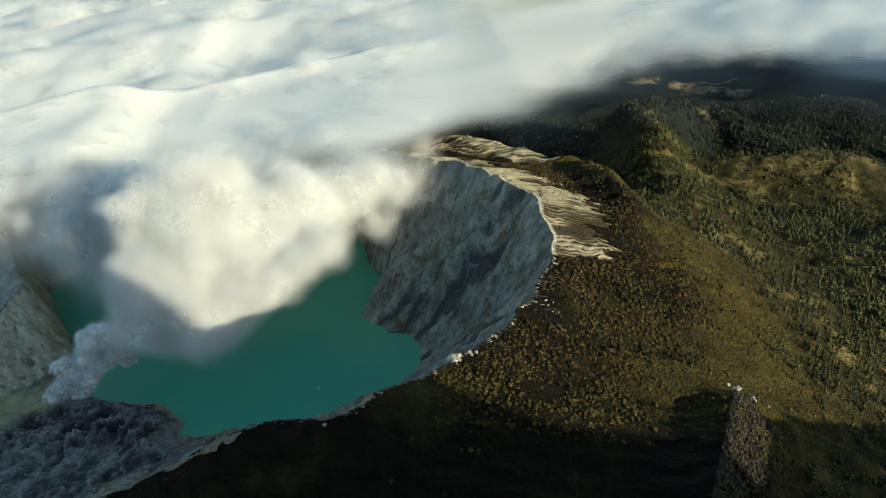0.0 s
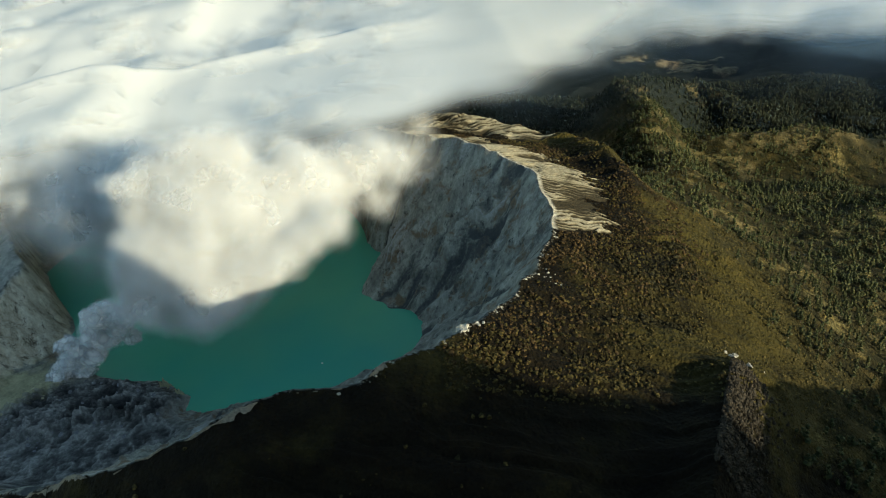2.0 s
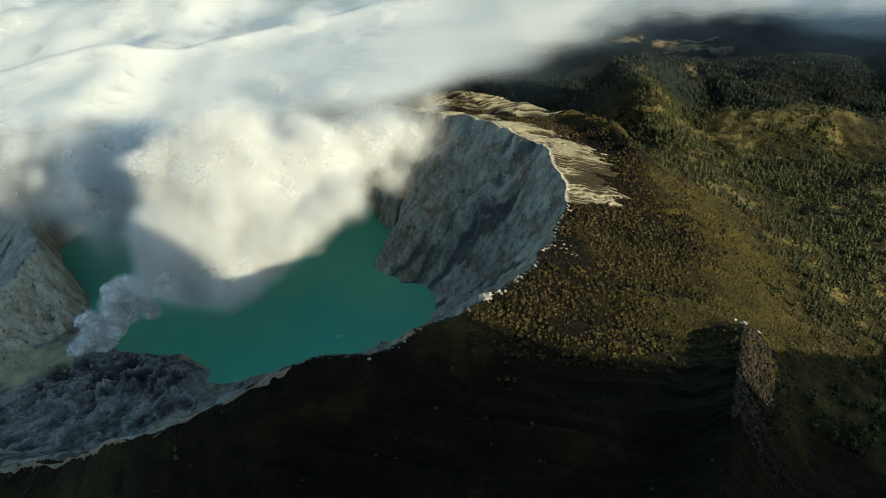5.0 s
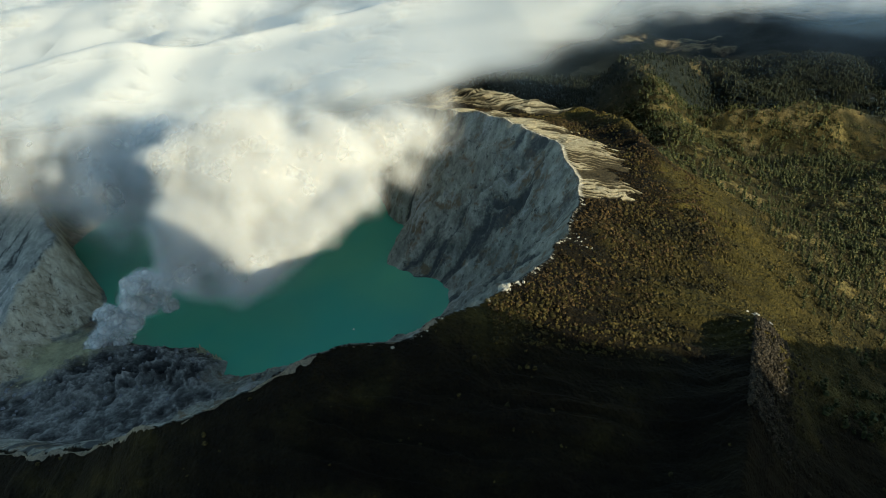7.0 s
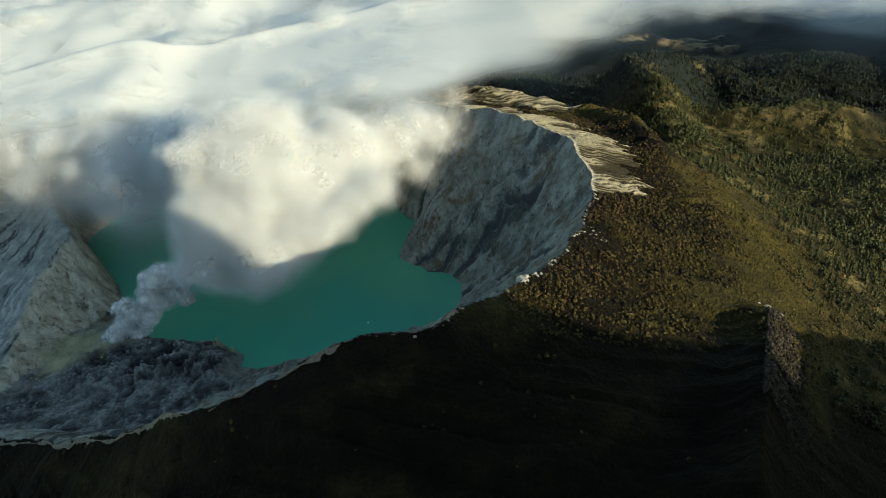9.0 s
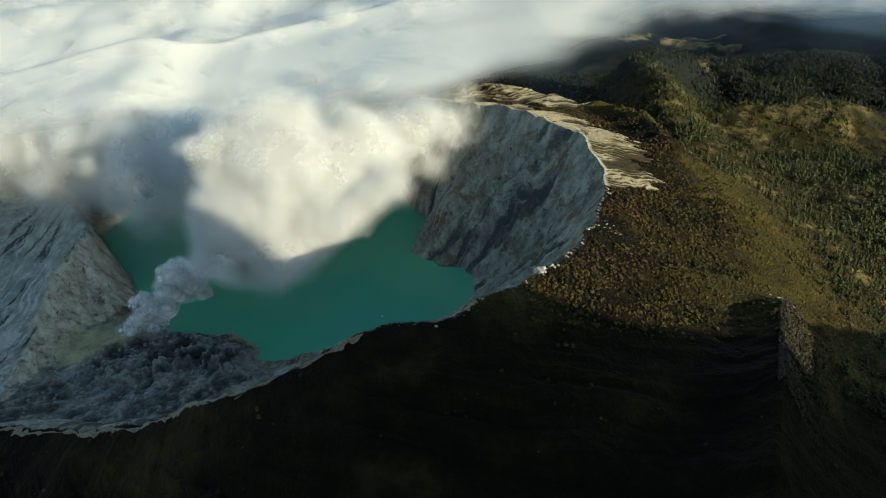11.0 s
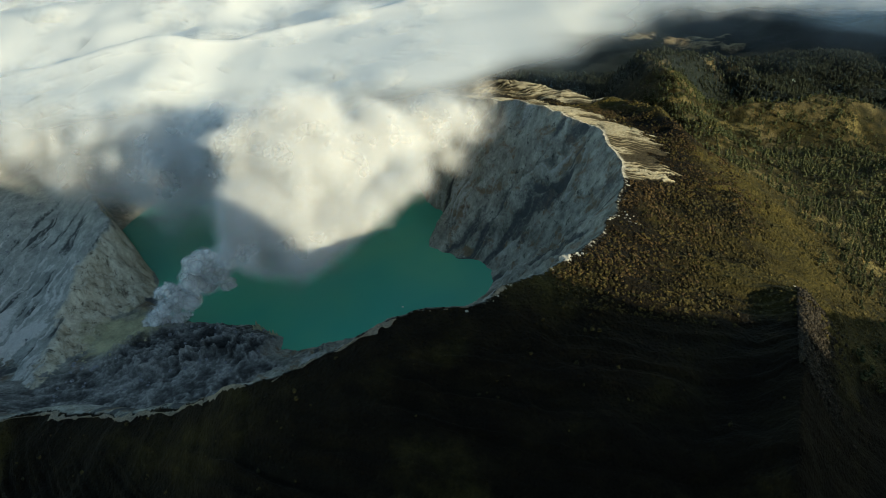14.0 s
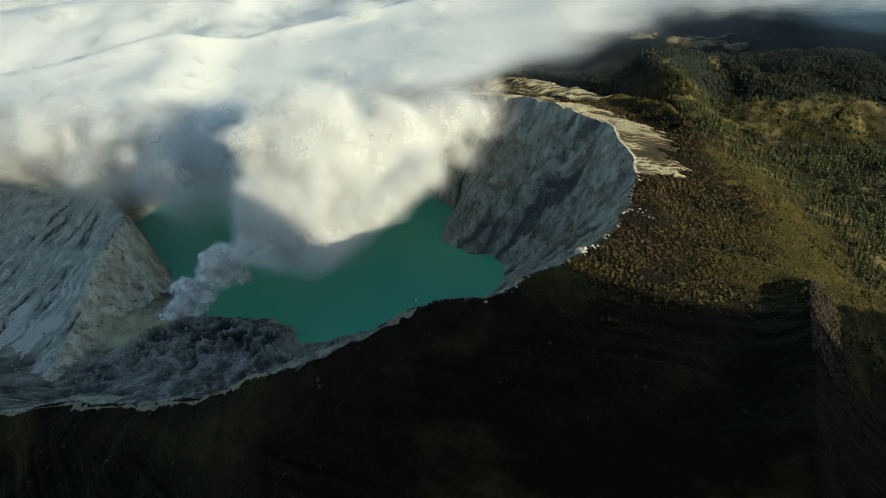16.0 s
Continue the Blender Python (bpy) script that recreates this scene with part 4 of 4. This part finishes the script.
def build_path(name, a0, a1, off, wide, gapped):
    """A trodden strip of pale ash along the crest, lying on the ground."""
    th = np.radians(np.linspace(a0, a1, 420))
    rr, _ = rim_at(th)
    arc = th * 430
    mid = rr + off + 2.5 * fbm(arc / 40, arc * 0, 3, 121)
    half = wide * np.clip(0.42 + 1.6 * fbm(arc / 30, arc * 0 + 4, 5, 122), 0.0 if gapped else 0.06, 2.2)
    side = np.linspace(-1, 1, 7)[:, None]
    r = mid[None, :] + half[None, :] * side * (1 + 0.7 * fbm(arc[None, :] / 5 + 9 * np.sign(side), arc[None, :] * 0 + 2, 3, 123))
    x, y = CX + r * np.cos(th), CY + r * np.sin(th)
    z = ground_z(x, y) + 0.9 - 1.5 * np.abs(np.linspace(-1, 1, 7))[:, None] ** 3
    z = np.where(half[None, :] < 0.08, z - 4, z)
    ob = mesh_object(name, np.stack([x, y, z], -1).reshape(-1, 3), grid_faces(*x.shape), path_mat)
    return tagged(ob, "pale trodden ash footpath along the crater's crest", "path", kind="structure")


build_path("footpath", -165, -102, 4.0, 3.2, False)
build_path("footpath", -102, -55, 1.5, 3.0, True)


def boulder(name, rng, size, mat, label, category, squash=0.8, group=""):
    bm = bmesh.new()
    bmesh.ops.create_icosphere(bm, subdivisions=3, radius=1)
    o = rng.uniform(0, 50, 3)
    for v in bm.verts:
        q = v.co * 1.3 + Vector(o)
        v.co *= 1 + 0.45 * noise.fractal(q, 1.0, 2.0, 4) + 0.18 * abs(noise.noise(q * 2.7))
        v.co = Vector((v.co.x * size, v.co.y * size * 0.8, v.co.z * size * squash))
    me = bpy.data.meshes.new(name)
    bm.to_mesh(me)
    bm.free()
    me.materials.append(mat)
    return tagged(new(name, me), label, category, group)


def stand(ob, x, y, sink=0.0, turn=0.0):
    ob.matrix_basis = pose(x, y, float(ground_z(x, y)) - sink, 0, 0, turn)


rrng = np.random.default_rng(8)
for x, y, s in ((344, 588, 5.0), (349, 594, 3.2), (360, 582, 3.8), (339, 596, 2.4), (375, 578, 2.6)):
    stand(boulder("boulder", rrng, s, pale_rock, "white weathered boulder on the crest of the grassy spur", "rock", group="spur boulders"), x, y, 0.5, rrng.uniform(0, 360))
for k in range(16):
    a = radians(rrng.uniform(-62, -8))
    r0 = float(rim_at(np.array([a]))[0][0]) + rrng.uniform(3, 10)
    stand(boulder("boulder", rrng, rrng.uniform(0.9, 2.3), pale_rock, "pale weathered rock jutting from the crater's crest", "rock", group="crest rocks"), CX + r0 * math.cos(a), CY + r0 * math.sin(a), 0.5, rrng.uniform(0, 360))
stand(boulder("boulder", rrng, 6.5, pale_rock, "large white rock outcrop on the crater's crest", "rock", 0.5), 64, 551, 1.0, 30)


# short ribs of bare rock that run down from the crest
for k in range(14):
    rib, down = k % 3, (k // 3) * 3.0
    stand(boulder("boulder", rrng, rrng.uniform(0.7, 1.5), pale_rock, "pale bare rock on a short rib below the crest", "rock", 0.6, "crest rib rocks"), 160 + 2.5 * rib + 0.9 * down + rrng.normal(0, 2.0), 668 - 11 * rib - 0.35 * down + rrng.normal(0, 2.2), 0.5, rrng.uniform(0, 360))


def spire(rng, high):
    """A jagged pinnacle of crusted rock."""
    bm = bmesh.new()
    bmesh.ops.create_cone(bm, cap_ends=True, segments=10, radius1=high * 0.24, radius2=high * 0.03, depth=high, matrix=Matrix.Translation((0, 0, high * 0.42)))
    bmesh.ops.subdivide_edges(bm, edges=bm.edges[:], cuts=3, use_grid_fill=True)
    o = Vector(rng.uniform(0, 50, 3))
    for v in bm.verts:
        q = v.co / high * 3.2 + o
        v.co += Vector((noise.noise(q), noise.noise(q + Vector((9, 0, 0))), 0.6 * noise.noise(q + Vector((0, 9, 0))))) * high * 0.16
        q = v.co / high * 9 + o
        v.co += Vector((noise.noise(q), noise.noise(q + Vector((9, 0, 0))), 0)) * high * 0.07
    me = bpy.data.meshes.new("rock_pinnacle")
    bm.to_mesh(me)
    bm.free()
    me.materials.append(ochre_rock)
    return tagged(new("rock_pinnacle", me), "jagged yellow-grey rock pinnacle at the lava's edge by the water", "rock", "shore pinnacles")


for x, y, h in ((-357, 797, 19), (-363, 795, 13), (-330, 770, 15), (-324, 766, 10), (-352, 790, 12), (-349, 794, 9), (-335, 774, 9)):
    stand(spire(rrng, h), x, y, 1.5, rrng.uniform(0, 360))

# loose blocks on the lava and below the sulphur bank
for k in range(150):
    x, y = rrng.uniform(-640, -320), rrng.uniform(690, 880)
    zz, mk = height(np.array([x]), np.array([y]))
    if zz[0] < 2.0:
        continue
    s = rrng.uniform(1.2, 3.6)
    if mk["sulphur"][0] > 0.3:
        stand(boulder("boulder", rrng, s * 0.7, ochre_rock, "yellow-stained rock lump below the fumaroles", "rock", group="sulphur rocks"), x, y, 0.4, rrng.uniform(0, 360))
    else:
        stand(boulder("boulder", rrng, s, grey_rock, "dark grey angular lava block", "rock", group="lava blocks"), x, y, 0.4, rrng.uniform(0, 360))

for k in range(46):
    x, y = rrng.uniform(-900, -640), rrng.uniform(820, 1180)
    if height(np.array([x]), np.array([y]))[1]["massif"][0] > 0.5:
        stand(boulder("boulder", rrng, rrng.uniform(1.0, 2.6), grey_rock, "dark boulder lying on the grey ash slope", "rock", group="ash slope boulders"), x, y, 0.3, rrng.uniform(0, 360))


def build_float():
    bm = bmesh.new()
    rings = [(0.0, -0.5), (1.1, -0.5), (1.5, 0.1), (1.4, 0.7), (0.7, 1.1), (0.5, 1.8), (0.0, 1.9)]
    prev = None
    for r, z in rings:
        cur = [bm.verts.new((r * math.cos(a), r * math.sin(a), z)) for a in np.linspace(0, 2 * math.pi, 12, endpoint=False)]
        if prev:
            for k in range(12):
                bm.faces.new((prev[k], prev[(k + 1) % 12], cur[(k + 1) % 12], cur[k]))
        prev = cur
    bmesh.ops.remove_doubles(bm, verts=bm.verts, dist=0.01)
    me = bpy.data.meshes.new("buoy")
    bm.to_mesh(me)
    bm.free()
    m, n, l, b = material("buoy_paint")
    l.new(ramp(n, l, noise_node(n, l, 2.0, 3), [(0.3, (0.55, 0.52, 0.42)), (0.7, (0.75, 0.73, 0.66))]), b.inputs["Base Color"])
    b.inputs["Roughness"].default_value = 0.5
    me.materials.append(m)
    ob = tagged(new("buoy", me), "small pale buoy floating on the green lake", "buoy")
    ob.matrix_basis = pose(-136.5, 792.6, 0.1)
    return ob


build_float()
